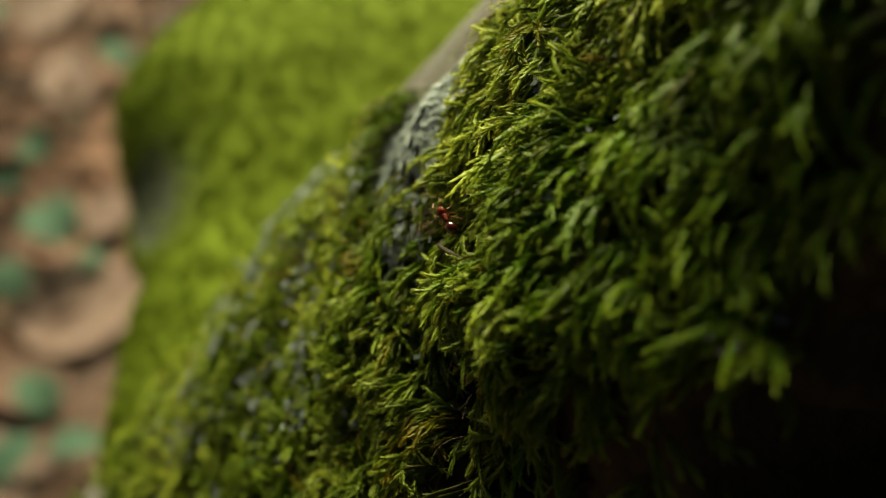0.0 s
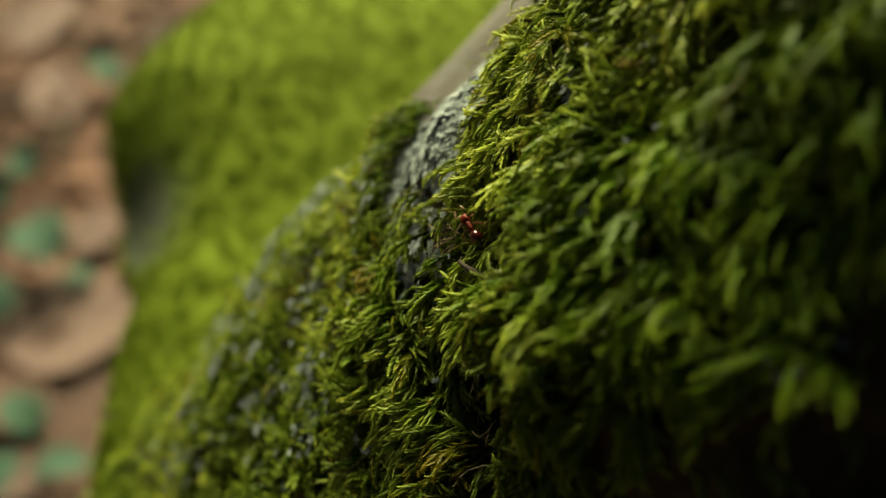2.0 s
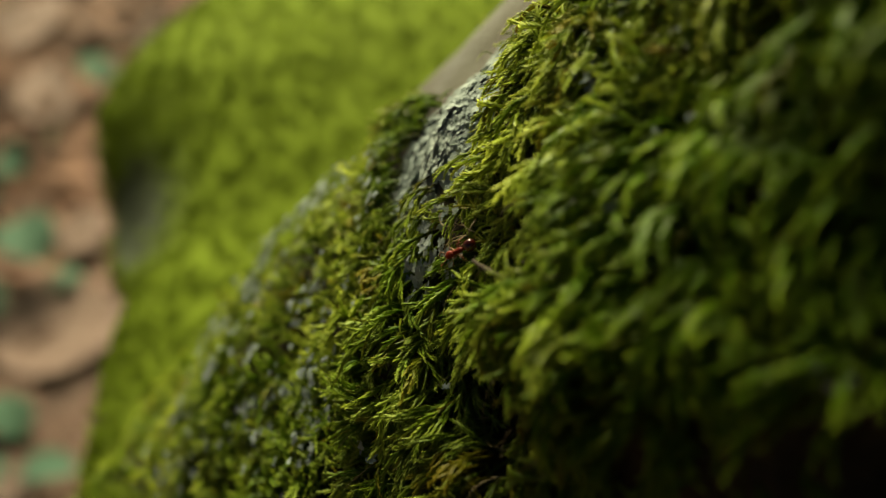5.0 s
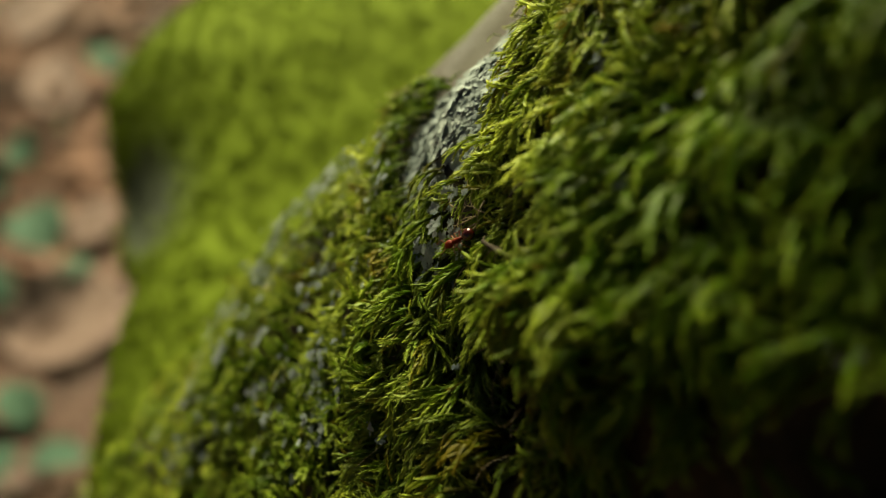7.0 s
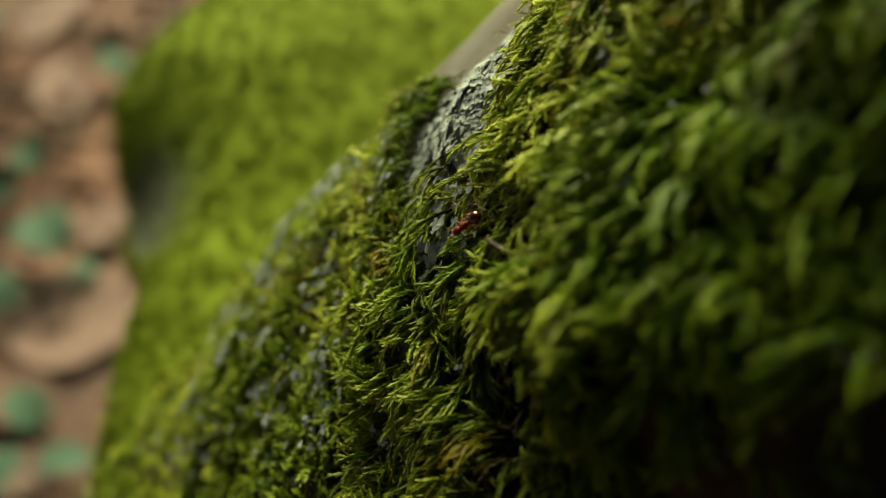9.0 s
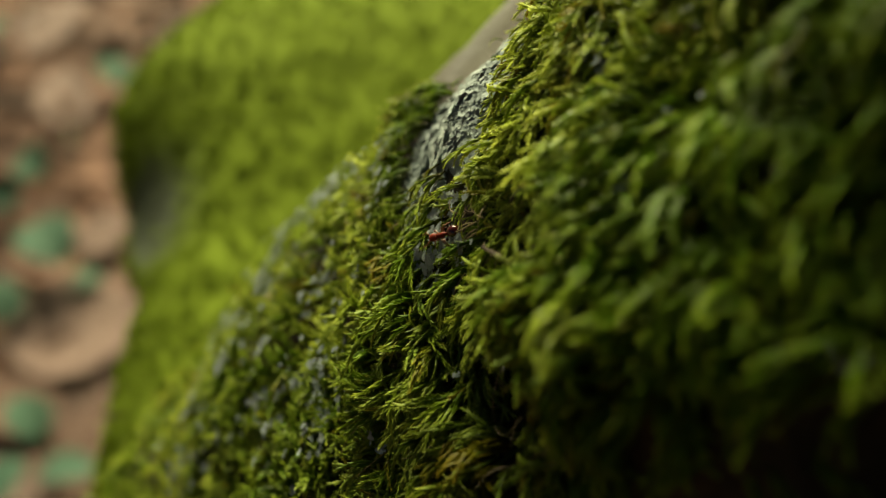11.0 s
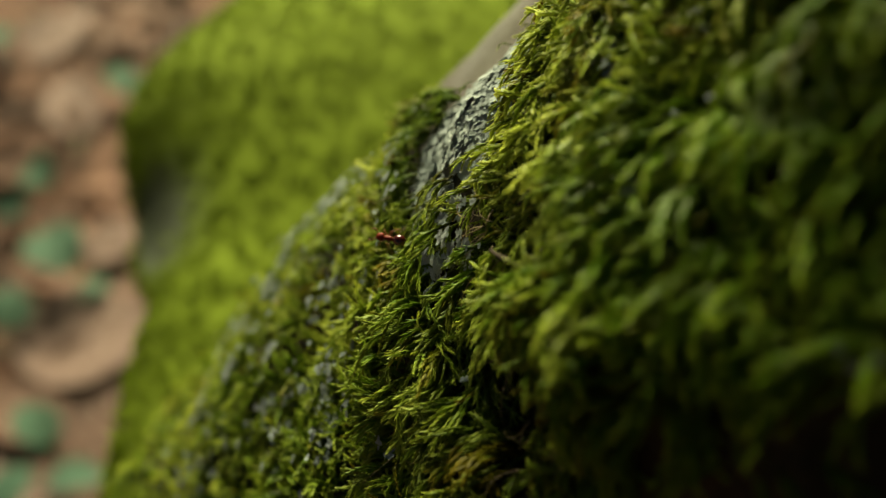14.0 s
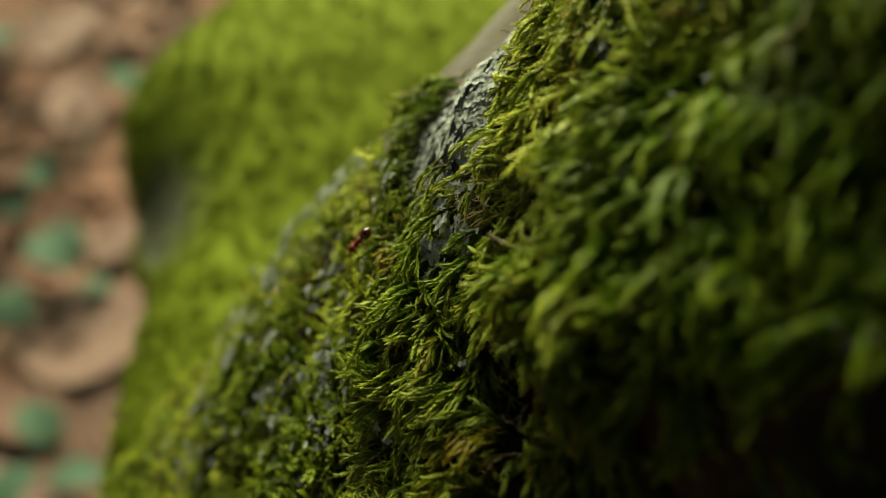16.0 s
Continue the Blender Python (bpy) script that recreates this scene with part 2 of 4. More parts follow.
def flare_point(u, an):
    """The broad root flare behind: u from 0 at the middle of its top over 1 at its shoulder to 2 at the ground; an in degrees."""
    u, an = np.asarray(u, float), np.radians(np.asarray(an, float))
    top = np.clip(u, 0, 1) * np.pi / 2
    rad, z = np.sin(top), 0.352 + 0.060 * np.cos(top)
    low = np.clip(u - 1, 0, 1)
    z = z - 0.36 * low
    rad = rad + 0.02 * low - 0.05 * np.sin(np.pi * low)
    deg = np.degrees(an) % 360
    rad = rad * np.interp(deg, [120, 150, 158, 164, 167, 170, 173.5, 176.5, 179.5, 182, 186, 189.5, 193, 196, 200, 208, 225], [1.02, 1.01, 1.015, 1.02, 1.03, 1.045, 1.07, 1.077, 1.051, 1.035, 1.026, 1.006, 1.03, 1.048, 1.075, 1.09, 1.03])
    x = FLARE_C[0] + FLARE_R[0] * rad * np.cos(an)
    y = FLARE_C[1] + FLARE_R[1] * rad * np.sin(an)
    z = z + 0.05 * (y - 0.27) * np.clip(2 - u, 0, 1) - 0.013 * flare_bare(u, deg)
    p = np.stack([x, y, z], -1)
    out = np.stack([np.cos(an) * np.clip(u, 0, 1), np.sin(an) * np.clip(u, 0, 1), np.cos(top) * (u <= 1) + 0.0], -1)
    return p + unit(out + 1e-6) * (0.0034 * flare_a(p) + 0.0002 * flare_b(p))[..., None]


def flare_frame(u, an):
    p = flare_point(u, an)
    d1, d2 = flare_point(u + 0.01, an) - p, flare_point(u, an + 0.8) - p
    n = unit(np.cross(d1, d2))
    n *= np.sign((n * (p - np.array([0.195, 0.303, 0.2]))).sum(-1, keepdims=True))
    return p, n


# ---------- moss shoots ----------
def cord(r, path, stem, leaf, leaves, lean, at0, at1):
    """A stem along path with overlapping pointed leaves laid close to it, like a braid."""
    nodes = len(path)
    t = np.linspace(0, 1, nodes)
    d = unit(np.gradient(path, axis=0))
    u = unit(np.cross(np.tile([0, 0.13, 0.99], (nodes, 1)), d))
    w = np.cross(d, u)
    verts, faces, along = [], [], []
    at = at0 + (at1 - at0) * t
    thick = stem * (1.05 - 0.6 * t)
    for i in range(nodes - 1):
        o = len(verts)
        for k in (i, i + 1):
            verts += [path[k] + thick[k] * (u[k] - 0.5 * w[k]), path[k] - thick[k] * (u[k] + 0.5 * w[k]), path[k] + thick[k] * w[k]]
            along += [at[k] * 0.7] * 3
        faces += [(o, o + 3, o + 5), (o, o + 5, o + 2), (o + 1, o + 2, o + 5), (o + 1, o + 5, o + 4)]
    for i in range(nodes):
        size = leaf * (0.62 + 0.5 * math.sin(math.pi * (0.15 + 0.75 * t[i]))) * r.uniform(0.8, 1.25)
        for j in range(leaves):
            a = 2 * math.pi * j / leaves + i * 2.4 + r.uniform(-0.5, 0.5)
            out = math.cos(a) * u[i] + math.sin(a) * w[i]
            tilt = r.uniform(*lean) * (1.0 if i < nodes - 1 else 0.4)
            ahead = unit(d[i] * math.cos(tilt) + out * math.sin(tilt))
            side = unit(np.cross(ahead, out))
            face = np.cross(side, ahead)
            foot = path[i] - 0.25 * size * d[i] + out * thick[i] * 0.8
            o = len(verts)
            verts += [foot, foot + ahead * 0.36 * size + side * 0.155 * size - face * 0.05 * size, foot + ahead * size + face * r.uniform(-0.02, 0.14) * size, foot + ahead * 0.36 * size - side * 0.155 * size - face * 0.05 * size]
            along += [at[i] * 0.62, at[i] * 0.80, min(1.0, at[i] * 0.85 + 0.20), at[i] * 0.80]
            faces += [(o, o + 1, o + 2), (o, o + 2, o + 3)]
    return np.array(verts), np.array(faces), np.array(along)


def shoot(seed, nodes=14, bend=0.5, branches=4, leaf=0.13, twist=0.3, side_nodes=7, leaves=3, stem=0.03):
    """One feathery shoot of length 1 along +x, +z away from the surface: a leafy main stem with short leafy side shoots and a hooked tip."""
    r = np.random.RandomState(seed)
    t = np.linspace(0, 1, nodes)
    sway = r.uniform(-twist, twist)
    path = np.stack([t - 0.14 * abs(bend) * t**2, sway * t**2 * 0.6 + 0.06 * np.sin(4 * t + seed) * t, 0.2 * bend * np.sin(t * 2.4) - 0.30 * bend * t**3], -1)
    pieces = [cord(r, path, stem, leaf, leaves, (0.05, 0.34), 0.0, 1.0)]
    for k in range(branches):
        q = 0.15 + 0.6 * (k + r.uniform(0, 0.6)) / max(1, branches)
        foot = np.array([np.interp(q, t, path[:, c]) for c in range(3)])
        s = 1 if k % 2 else -1
        length = (1 - 0.5 * q) * r.uniform(0.32, 0.6)
        tt = np.linspace(0, 1, side_nodes)
        go = np.array([0.85, s * r.uniform(0.30, 0.65), r.uniform(-0.05, 0.35)])
        twig_path = foot + length * (tt[:, None] * go + (tt**2)[:, None] * np.array([0.25, -0.25 * s, -0.2]))
        pieces.append(cord(r, twig_path, stem * 0.72, leaf * 0.8, leaves, (0.06, 0.36), 0.25 + 0.4 * q, 1.0))
    o, vs, fs, al = 0, [], [], []
    for v, f, a in pieces:
        vs.append(v)
        fs.append(f + o)
        al.append(a)
        o += len(v)
    return np.vstack(vs), np.vstack(fs), np.concatenate(al)


def coarse_shoot(seed, blades=3):
    """A plain shoot for moss that stays far off: a spray of folded blades."""
    r = np.random.RandomState(seed)
    verts, faces, along = [], [], []
    for k in range(blades):
        a, b = r.uniform(-0.7, 0.7), r.uniform(0.0, 0.7)
        d = np.array([math.cos(a) * math.cos(b), math.sin(a) * math.cos(b), math.sin(b)]) * r.uniform(0.6, 1.1)
        s = unit(np.cross(d, [0, 0, 1.0])) * r.uniform(0.07, 0.13)
        o = len(verts)
        verts += [np.zeros(3), 0.45 * d + s, 1.0 * d - [0, 0, 0.12], 0.45 * d - s, 0.5 * d + [0, 0, 0.06]]
        along += [0.05, 0.5, 1.0, 0.5, 0.6]
        faces += [(o, o + 1, o + 4), (o + 1, o + 2, o + 4), (o, o + 4, o + 3), (o + 4, o + 2, o + 3)]
    return np.array(verts), np.array(faces), np.array(along)


def planted(templates, p, ahead, up, size, rnd, tint=None):
    """All shoots joined: arrays of feet, directions, away-vectors and sizes."""
    vs, fs, al, ti, o = [], [], [], [], 0
    side = unit(np.cross(up, ahead))
    up = np.cross(ahead, side)
    pick = rnd.randint(0, len(templates), len(p))
    tint = rnd.uniform(0, 1, len(p)) if tint is None else tint
    for k, (tv, tf, ta) in enumerate(templates):
        q = pick == k
        n = int(q.sum())
        if not n:
            continue
        frame_ = np.stack([ahead[q], side[q], up[q]], 1) * size[q][:, None, None]
        v = np.einsum("vk,nkj->nvj", tv, frame_) + p[q][:, None]
        vs.append(v.reshape(-1, 3))
        fs.append((tf[None] + (np.arange(n) * len(tv))[:, None, None] + o).reshape(-1, 3))
        al.append(np.tile(ta, n))
        ti.append(np.repeat(tint[q], len(tv)))
        o += n * len(tv)
    vs = np.concatenate(vs)
    rel = vs - CTR
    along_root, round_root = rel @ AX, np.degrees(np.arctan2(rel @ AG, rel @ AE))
    # Greener moss; right of the ridge also darkened in colour for dim light.
    dim_green = 0.44 * np.clip((along_root + 0.004) / 0.014, 0, 1) * np.clip((73 - round_root) / 6, 0, 1) + 0.15 * np.clip((-0.010 - along_root) / 0.012, 0, 1)
    dim_green = np.maximum(dim_green, 0.20 * np.clip((77 - round_root) / 4, 0, 1) * np.clip((0.006 - along_root) / 0.006, 0, 1)) - 0.10
    return vs, np.concatenate(fs), {"along": np.concatenate(al), "tint": np.concatenate(ti), "dim_green": dim_green}


# Bare places on the near root: s (m), phi (degrees), reach along and round (m).
BARE = [(-0.0082, 84.9, 0.0116, 0.0128), (-0.0085, 76.2, 0.0028, 0.0024), (-0.0125, 74.6, 0.0024, 0.0021), (-0.003, 67.0, 0.004, 0.005), (0.018, 99.0, 0.018, 0.018),
        (-0.058, 97.0, 0.018, 0.014), (-0.072, 89.0, 0.006, 0.006), (0.034, 99.0, 0.016, 0.018), (0.014, 99.0, 0.010, 0.014), (0.080, 61.0, 0.010, 0.030), (-0.063, 98.0, 0.007, 0.006), (-0.066, 95.2, 0.007, 0.006), (-0.070, 93.7, 0.007, 0.006), (-0.058, 97.0, 0.007, 0.006)]


def bareness(s, phi, places=BARE):
    out = np.zeros_like(s)
    for bs, bp, ws, wp in places:
        out = np.maximum(out, np.exp(-(((s - bs) / ws) ** 2) - ((np.radians(phi - bp) * 0.135 / wp) ** 2)))
    return out


def flow_on(n, lean):
    """The way in which the shoots lie on a surface: down its slope and to the open side."""
    f = np.broadcast_to(np.array(lean, float), n.shape)
    return unit(f - n * (f * n).sum(-1, keepdims=True))


# The ant's path, cleared of moss so that it shows (s in mm, phi in degrees, height in mm), and the open side over it.
TRAIL = [
    (6.2, 72.2, 8.1),
    (6.3, 72.3, 7.7),
    (5.6, 72.9, 7.3),
    (3.6, 73.5, 6.6),
    (0.7, 73.9, 5.7),
    (-5.4, 73.7, 5.3),
    (-4.5, 73.8, 5.4),
    (-2.7, 74.2, 5.5),
    (-3.1, 74.2, 5.7),
    (-8.6, 75.2, 6.5),
    (-10.5, 75.4, 8.3),
    (-17.5, 77.3, 8.4),
    (-21.7, 78.5, 8.4),
    (-26.7, 79.1, 8.5),
    (2.5, 71.5, 6.0),
    (5.0, 70.4, 6.0),
]
OPEN = unit(np.array((-0.026, -0.720, 0.694)))
SUN_SIDE = np.array(SUN_DIR)


def moss_field(rnd, tufts, s_range, phi_range, size, keep=None, shoots=(4, 12)):
    """Shoots in tufts: those of one tuft grow close together, the same way and in one tone."""
    count = rnd.randint(*shoots, tufts)
    own = np.repeat(np.arange(tufts), count)
    s0, phi0 = rnd.uniform(*s_range, tufts), rnd.uniform(*phi_range, tufts)
    turn0, rise0, tone0, big0 = rnd.normal(0, 0.46, tufts), rnd.normal(0, 0.15, tufts), rnd.uniform(0.08, 1, tufts), rnd.uniform(0.82, 1.18, tufts)
    s = s0[own] + rnd.normal(0, 0.0010, len(own))
    phi = phi0[own] + rnd.normal(0, 0.45, len(own))
    b = bareness(s, phi)
    ok = (rnd.uniform(size=len(s)) > b * 1.15) & (hollow(s, phi) < 0.10)
    edge = 89.3 - 1.5 * np.clip(s / 0.016, 0, 1.3) + 7.2 * np.clip((-0.011 - s) / 0.008, 0, 1) + 5 * np.clip((-0.065 - s) / 0.03, 0, 1)
    ok &= (phi < edge + rnd.normal(0, 1.3, len(s))) | (phi > 121)
    if keep is not None:
        ok &= keep(s, phi)
    s, phi, own = s[ok], phi[ok], own[ok]
    p, n = root_frame(s, phi)
    left = np.clip((-0.016 - s) / 0.022, 0, 1)[:, None]
    right = np.clip((s + 0.002) / 0.012, 0, 1)
    fall = np.radians((1 - right) * np.clip(38 + (82 - phi) * 2.4, 30, 85) + right * np.clip(25 + (82 - phi) * 1.15, 18, 58))
    f = flow_on(n, np.stack([-np.cos(fall), -0.66 * np.sin(fall), -0.75 * np.sin(fall)], -1))
    curl = waves(21, 14, 0.018)(p)[:, None]
    b_ = np.cross(n, f)
    ang = curl * (0.30 + 0.5 * left) + turn0[own][:, None] + rnd.normal(0, 0.26, (len(s), 1)) + left * (rnd.normal(0, 1.0, (len(s), 1)) + 2.0 * turn0[own][:, None])
    f = f * np.cos(ang) + b_ * np.sin(ang)
    el = np.clip(0.40 + rise0[own][:, None] + rnd.normal(0, 0.16, (len(s), 1)) + 0.42 * left, -0.05, 0.72 + 0.6 * left)
    ahead = f * np.cos(el) + n * np.sin(el)
    sz = rnd.uniform(*size, len(s)) * big0[own] * (1 - 0.36 * left[:, 0]) * (1 - 0.55 * np.clip(bareness(s, phi) * 1.6, 0, 1)) * (1 - 0.40 * np.clip((phi - 82.5) / 3, 0, 1) * gauss(s + 0.009, 0.007)) * (1 - 0.38 * np.clip((phi - 81.5) / 4, 0, 1) * gauss(s - 0.005, 0.010)) * (1 - 0.3 * gauss(s - 0.003, 0.006) * gauss(phi - 66, 5)) * (1 - 0.30 * np.clip((65 - phi) / 4, 0, 1) * np.clip((s - 0.016) / 0.01, 0, 1))
    p = p + rnd.uniform(0.0, 0.0016, (len(s), 1)) * n
    clear = np.ones(len(s), bool)
    for reach in (0.6, 1.0):
        tip = p + reach * sz[:, None] * ahead - CTR
        clear &= rnd.uniform(size=len(s)) > 1.8 * bareness(tip @ AX, np.degrees(np.arctan2(tip @ AG, tip @ AE)), BARE[:3]) - 0.15
    tone = np.clip(tone0[own] + rnd.normal(0, 0.12, len(s)) - 0.4 * gauss(s + 0.003, 0.008) * gauss(phi - 63, 4), 0, 1)
    free = clear
    for ts, tp, lift in TRAIL:
        a = math.radians(tp)
        foot = CTR + 0.001 * ts * AX + (0.132 + 0.131e-3 * ts + 0.001 * lift) * (math.cos(a) * AE + math.sin(a) * AG)
        for reach in (0.25, 0.5, 0.75, 1.0):
            gap = p + ahead * (sz * reach)[:, None] - foot
            up = gap @ OPEN
            free &= (up < -0.0004) | (np.linalg.norm(gap - up[:, None] * OPEN, axis=1) > 0.0021)
            # Shoots on the sunward side are removed too, so light reaches the ant.
            rear = gap @ SUN_SIDE
            free &= (rear < 0.0005) | (np.linalg.norm(gap - rear[:, None] * SUN_SIDE, axis=1) > 0.0010)
    return p[free], ahead[free], n[free], sz[free], tone[free]


# ---------- the stump ----------
tree = tagged(new("tree_stump"), "grey-barked tree stump with spreading roots under green moss", "tree stump")


def build_root():
    s = np.concatenate([np.linspace(-0.72, -0.16, 50), np.linspace(-0.155, 0.12, 160), np.linspace(0.125, 0.50, 36)])
    ph = np.concatenate([np.linspace(20, 125, 130), np.linspace(128, 376, 60)])
    S, PH = np.meshgrid(s, ph, indexing="ij")
    v = root_point(S.ravel(), PH.ravel())
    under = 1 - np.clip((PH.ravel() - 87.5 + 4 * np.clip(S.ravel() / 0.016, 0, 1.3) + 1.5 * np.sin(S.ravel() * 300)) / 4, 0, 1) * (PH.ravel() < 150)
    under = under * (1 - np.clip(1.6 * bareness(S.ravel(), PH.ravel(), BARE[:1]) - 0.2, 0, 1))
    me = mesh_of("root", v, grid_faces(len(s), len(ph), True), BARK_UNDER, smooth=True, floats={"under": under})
    return part("root", me, tree, "slanting root with grey bark, thickly covered with moss")


root = build_root()
rnd = np.random.RandomState(7)
FINE = [shoot(100 + k, nodes=17, bend=b, twist=tw, branches=br, leaf=lf, side_nodes=9, stem=0.024) for k, (b, tw, br, lf) in enumerate([(0.5, 0.3, 2, 0.125), (0.9, 0.4, 1, 0.115), (0.3, 0.5, 3, 0.110), (0.7, 0.2, 2, 0.130), (-0.3, 0.5, 1, 0.120), (1.3, 0.6, 0, 0.135), (0.5, 0.8, 1, 0.115), (1.1, 0.5, 0, 0.110)])]
NEAR = [shoot(150 + k, nodes=10, bend=b, twist=0.4, branches=br, leaf=0.10, side_nodes=5, leaves=2, stem=0.038) for k, (b, br) in enumerate([(0.5, 2), (0.9, 1), (0.3, 2), (1.1, 0), (0.7, 1)])]
STUB = [shoot(180 + k, nodes=7, bend=b, twist=0.7, branches=br, leaf=0.17, side_nodes=5, stem=0.05) for k, (b, br) in enumerate([(0.8, 1), (1.2, 0), (0.5, 2), (1.5, 1), (-0.4, 1)])]
STUB = [(tv, tf, np.clip(0.2 + 0.9 * ta, 0, 1)) for tv, tf, ta in STUB]
COARSE = [coarse_shoot(200 + k) for k in range(6)]


def in_focus(s, q):
    return (s > -0.045) & (s < 0.036) & (q > 62) & (q < 92)


def plant_moss(name, templates, p, ahead, n, sz, tone):
    """Long shoots on the upper stretch of the root, short stubby ones lower down."""
    stub = rnd.uniform(size=len(p)) < np.clip((-0.014 - (p - CTR) @ AX) / 0.016, 0, 0.93)
    for q, kinds in ((~stub, templates), (stub, STUB)):
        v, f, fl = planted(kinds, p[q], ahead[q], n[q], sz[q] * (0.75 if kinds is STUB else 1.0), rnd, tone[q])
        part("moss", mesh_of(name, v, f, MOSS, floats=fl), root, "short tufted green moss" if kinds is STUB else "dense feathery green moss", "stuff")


p, ahead, n, sz, tone = moss_field(rnd, 690, (-0.047, 0.038), (61, 92), (0.0050, 0.0105), in_focus)
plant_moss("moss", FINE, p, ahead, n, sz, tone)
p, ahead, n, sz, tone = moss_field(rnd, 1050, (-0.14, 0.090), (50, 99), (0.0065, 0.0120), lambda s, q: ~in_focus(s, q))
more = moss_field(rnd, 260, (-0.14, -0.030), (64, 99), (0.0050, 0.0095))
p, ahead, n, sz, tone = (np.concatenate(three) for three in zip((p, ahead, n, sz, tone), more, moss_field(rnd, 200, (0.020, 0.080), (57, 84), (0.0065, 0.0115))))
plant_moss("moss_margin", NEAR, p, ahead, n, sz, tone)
# Low moss on the floor of the ant's trail.
p, ahead, n, sz, tone = moss_field(rnd, 105, (-0.014, 0.009), (69.5, 78.5), (0.0024, 0.0044))
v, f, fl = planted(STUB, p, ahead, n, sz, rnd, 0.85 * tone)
part("moss", mesh_of("moss_low", v, f, MOSS, floats=fl), root, "low green and brownish moss along the ant's path", "stuff")

# The shoots in the middle of the view, each one a piece of its own.
SHOOT_MESHES = []
for k in range(16):
    tv, tf, ta = FINE[k % 8]
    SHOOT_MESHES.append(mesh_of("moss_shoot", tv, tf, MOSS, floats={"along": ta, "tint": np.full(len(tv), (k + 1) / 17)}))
p, ahead, n, sz, tone = moss_field(np.random.RandomState(77), 60, (-0.035, 0.024), (62, 84), (0.006, 0.0115))
for k in range(min(300, len(p))):
    side_ = unit(np.cross(n[k], ahead[k]))
    m = Matrix((ahead[k], side_, np.cross(ahead[k], side_))).transposed().to_4x4()
    ob = part("moss_shoot", SHOOT_MESHES[k % 8 + 8 * int(tone[k] > 0.5)], root)
    ob.matrix_basis = Matrix.Translation(Vector(p[k] + 0.0006 * n[k])) @ m @ Matrix.Scale(float(sz[k]), 4)
# Pale young shoots that stand up out of the moss below the ant's trail.
for k, (tip_x, tip_y, tip_z, lean_x, lean_up, size) in enumerate([(-0.0080, 0.1282, 0.4886, -0.32, 0.95, 0.0062), (-0.0092, 0.1212, 0.4886, -0.38, 0.92, 0.0058), (-0.0060, 0.1262, 0.4880, -0.15, 0.98, 0.0045), (-0.0118, 0.1262, 0.4850, -0.55, 0.85, 0.0050), (-0.0108, 0.1160, 0.4822, -0.60, 0.75, 0.0055)]):
    d = unit(np.array([lean_x, 0.62 * lean_up, 0.78 * lean_up]))
    away = unit(np.array([-0.6, -0.6, 0.6]) - d * (np.array([-0.6, -0.6, 0.6]) @ d))
    side_ = np.cross(away, d)
    tv, tf, ta = (FINE[3], FINE[0], FINE[2])[k % 3]
    ob = part("moss_shoot", mesh_of("moss_shoot", tv, tf, MOSS, floats={"along": np.clip(0.35 + 0.8 * ta, 0, 1), "tint": np.full(len(tv), 0.95), "dim_green": np.full(len(tv), -0.3)}), root, "pale upright young moss shoot")
    foot = np.array([tip_x, tip_y, tip_z]) - d * size * 0.9
    ob.matrix_basis = Matrix.Translation(Vector(foot)) @ Matrix((d, side_, away)).transposed().to_4x4() @ Matrix.Scale(size, 4)
p, ahead, n, sz, tone = moss_field(rnd, 1200, (-0.55, 0.48), (-20, 190), (0.008, 0.015), lambda s, q: (s < -0.145) | (s > 0.085) | (q < 49) | (q > 122))
v, f, fl = planted(COARSE, p, ahead, n, sz, rnd, tone)
part("moss", mesh_of("moss_outer", v, f, MOSS, floats=fl), root, "dense feathery green moss", "stuff")


def build_flare():
    u = np.concatenate([np.linspace(0.01, 1, 60), np.linspace(1.05, 2, 24)])
    an = np.linspace(0, 360, 200, endpoint=False)
    U_, A_ = np.meshgrid(u, an, indexing="ij")
    v = flare_point(U_.ravel(), A_.ravel())
    return part("root_flare", mesh_of("root_flare", v, grid_faces(len(u), len(an), True), MOSS_MAT, smooth=True, floats={"bare": np.clip(2.2 * flare_bare(U_.ravel(), A_.ravel()) - 0.5, 0, 1)}), tree, "broad root flare wholly overgrown with moss")


flare = build_flare()
count = 25000
u, an = np.sqrt(0.02 + 1.28 * (np.arange(count) * 0.7548777 % 1)), 60 + 270 * (np.arange(count) * 0.5698403 % 1)
ok = rnd.uniform(size=count) > 1.8 * flare_bare(u, an) - 0.25
u, an, count = u[ok], an[ok], int(ok.sum())
u, an = np.clip(u + rnd.normal(0, 0.006, count), 0.02, 1.2), an + rnd.normal(0, 0.8, count)
p, n = flare_frame(u, an)
fw = flow_on(n, (-0.6, -0.35, -0.6))
ang = waves(31, 12, 0.09)(p)[:, None] * 0.5 + rnd.normal(0, 0.9, (count, 1))
fw = fw * np.cos(ang) + np.cross(n, fw) * np.sin(ang)
el = rnd.uniform(0.15, 0.6, (count, 1))
v, f, fl = planted(COARSE, p, fw * np.cos(el) + n * np.sin(el), n, rnd.uniform(0.0030, 0.0052, count), rnd)
part("moss", mesh_of("moss_flare", v, f, MOSS_FAR, floats=fl), flare, "soft yellow-green moss cushion", "stuff")


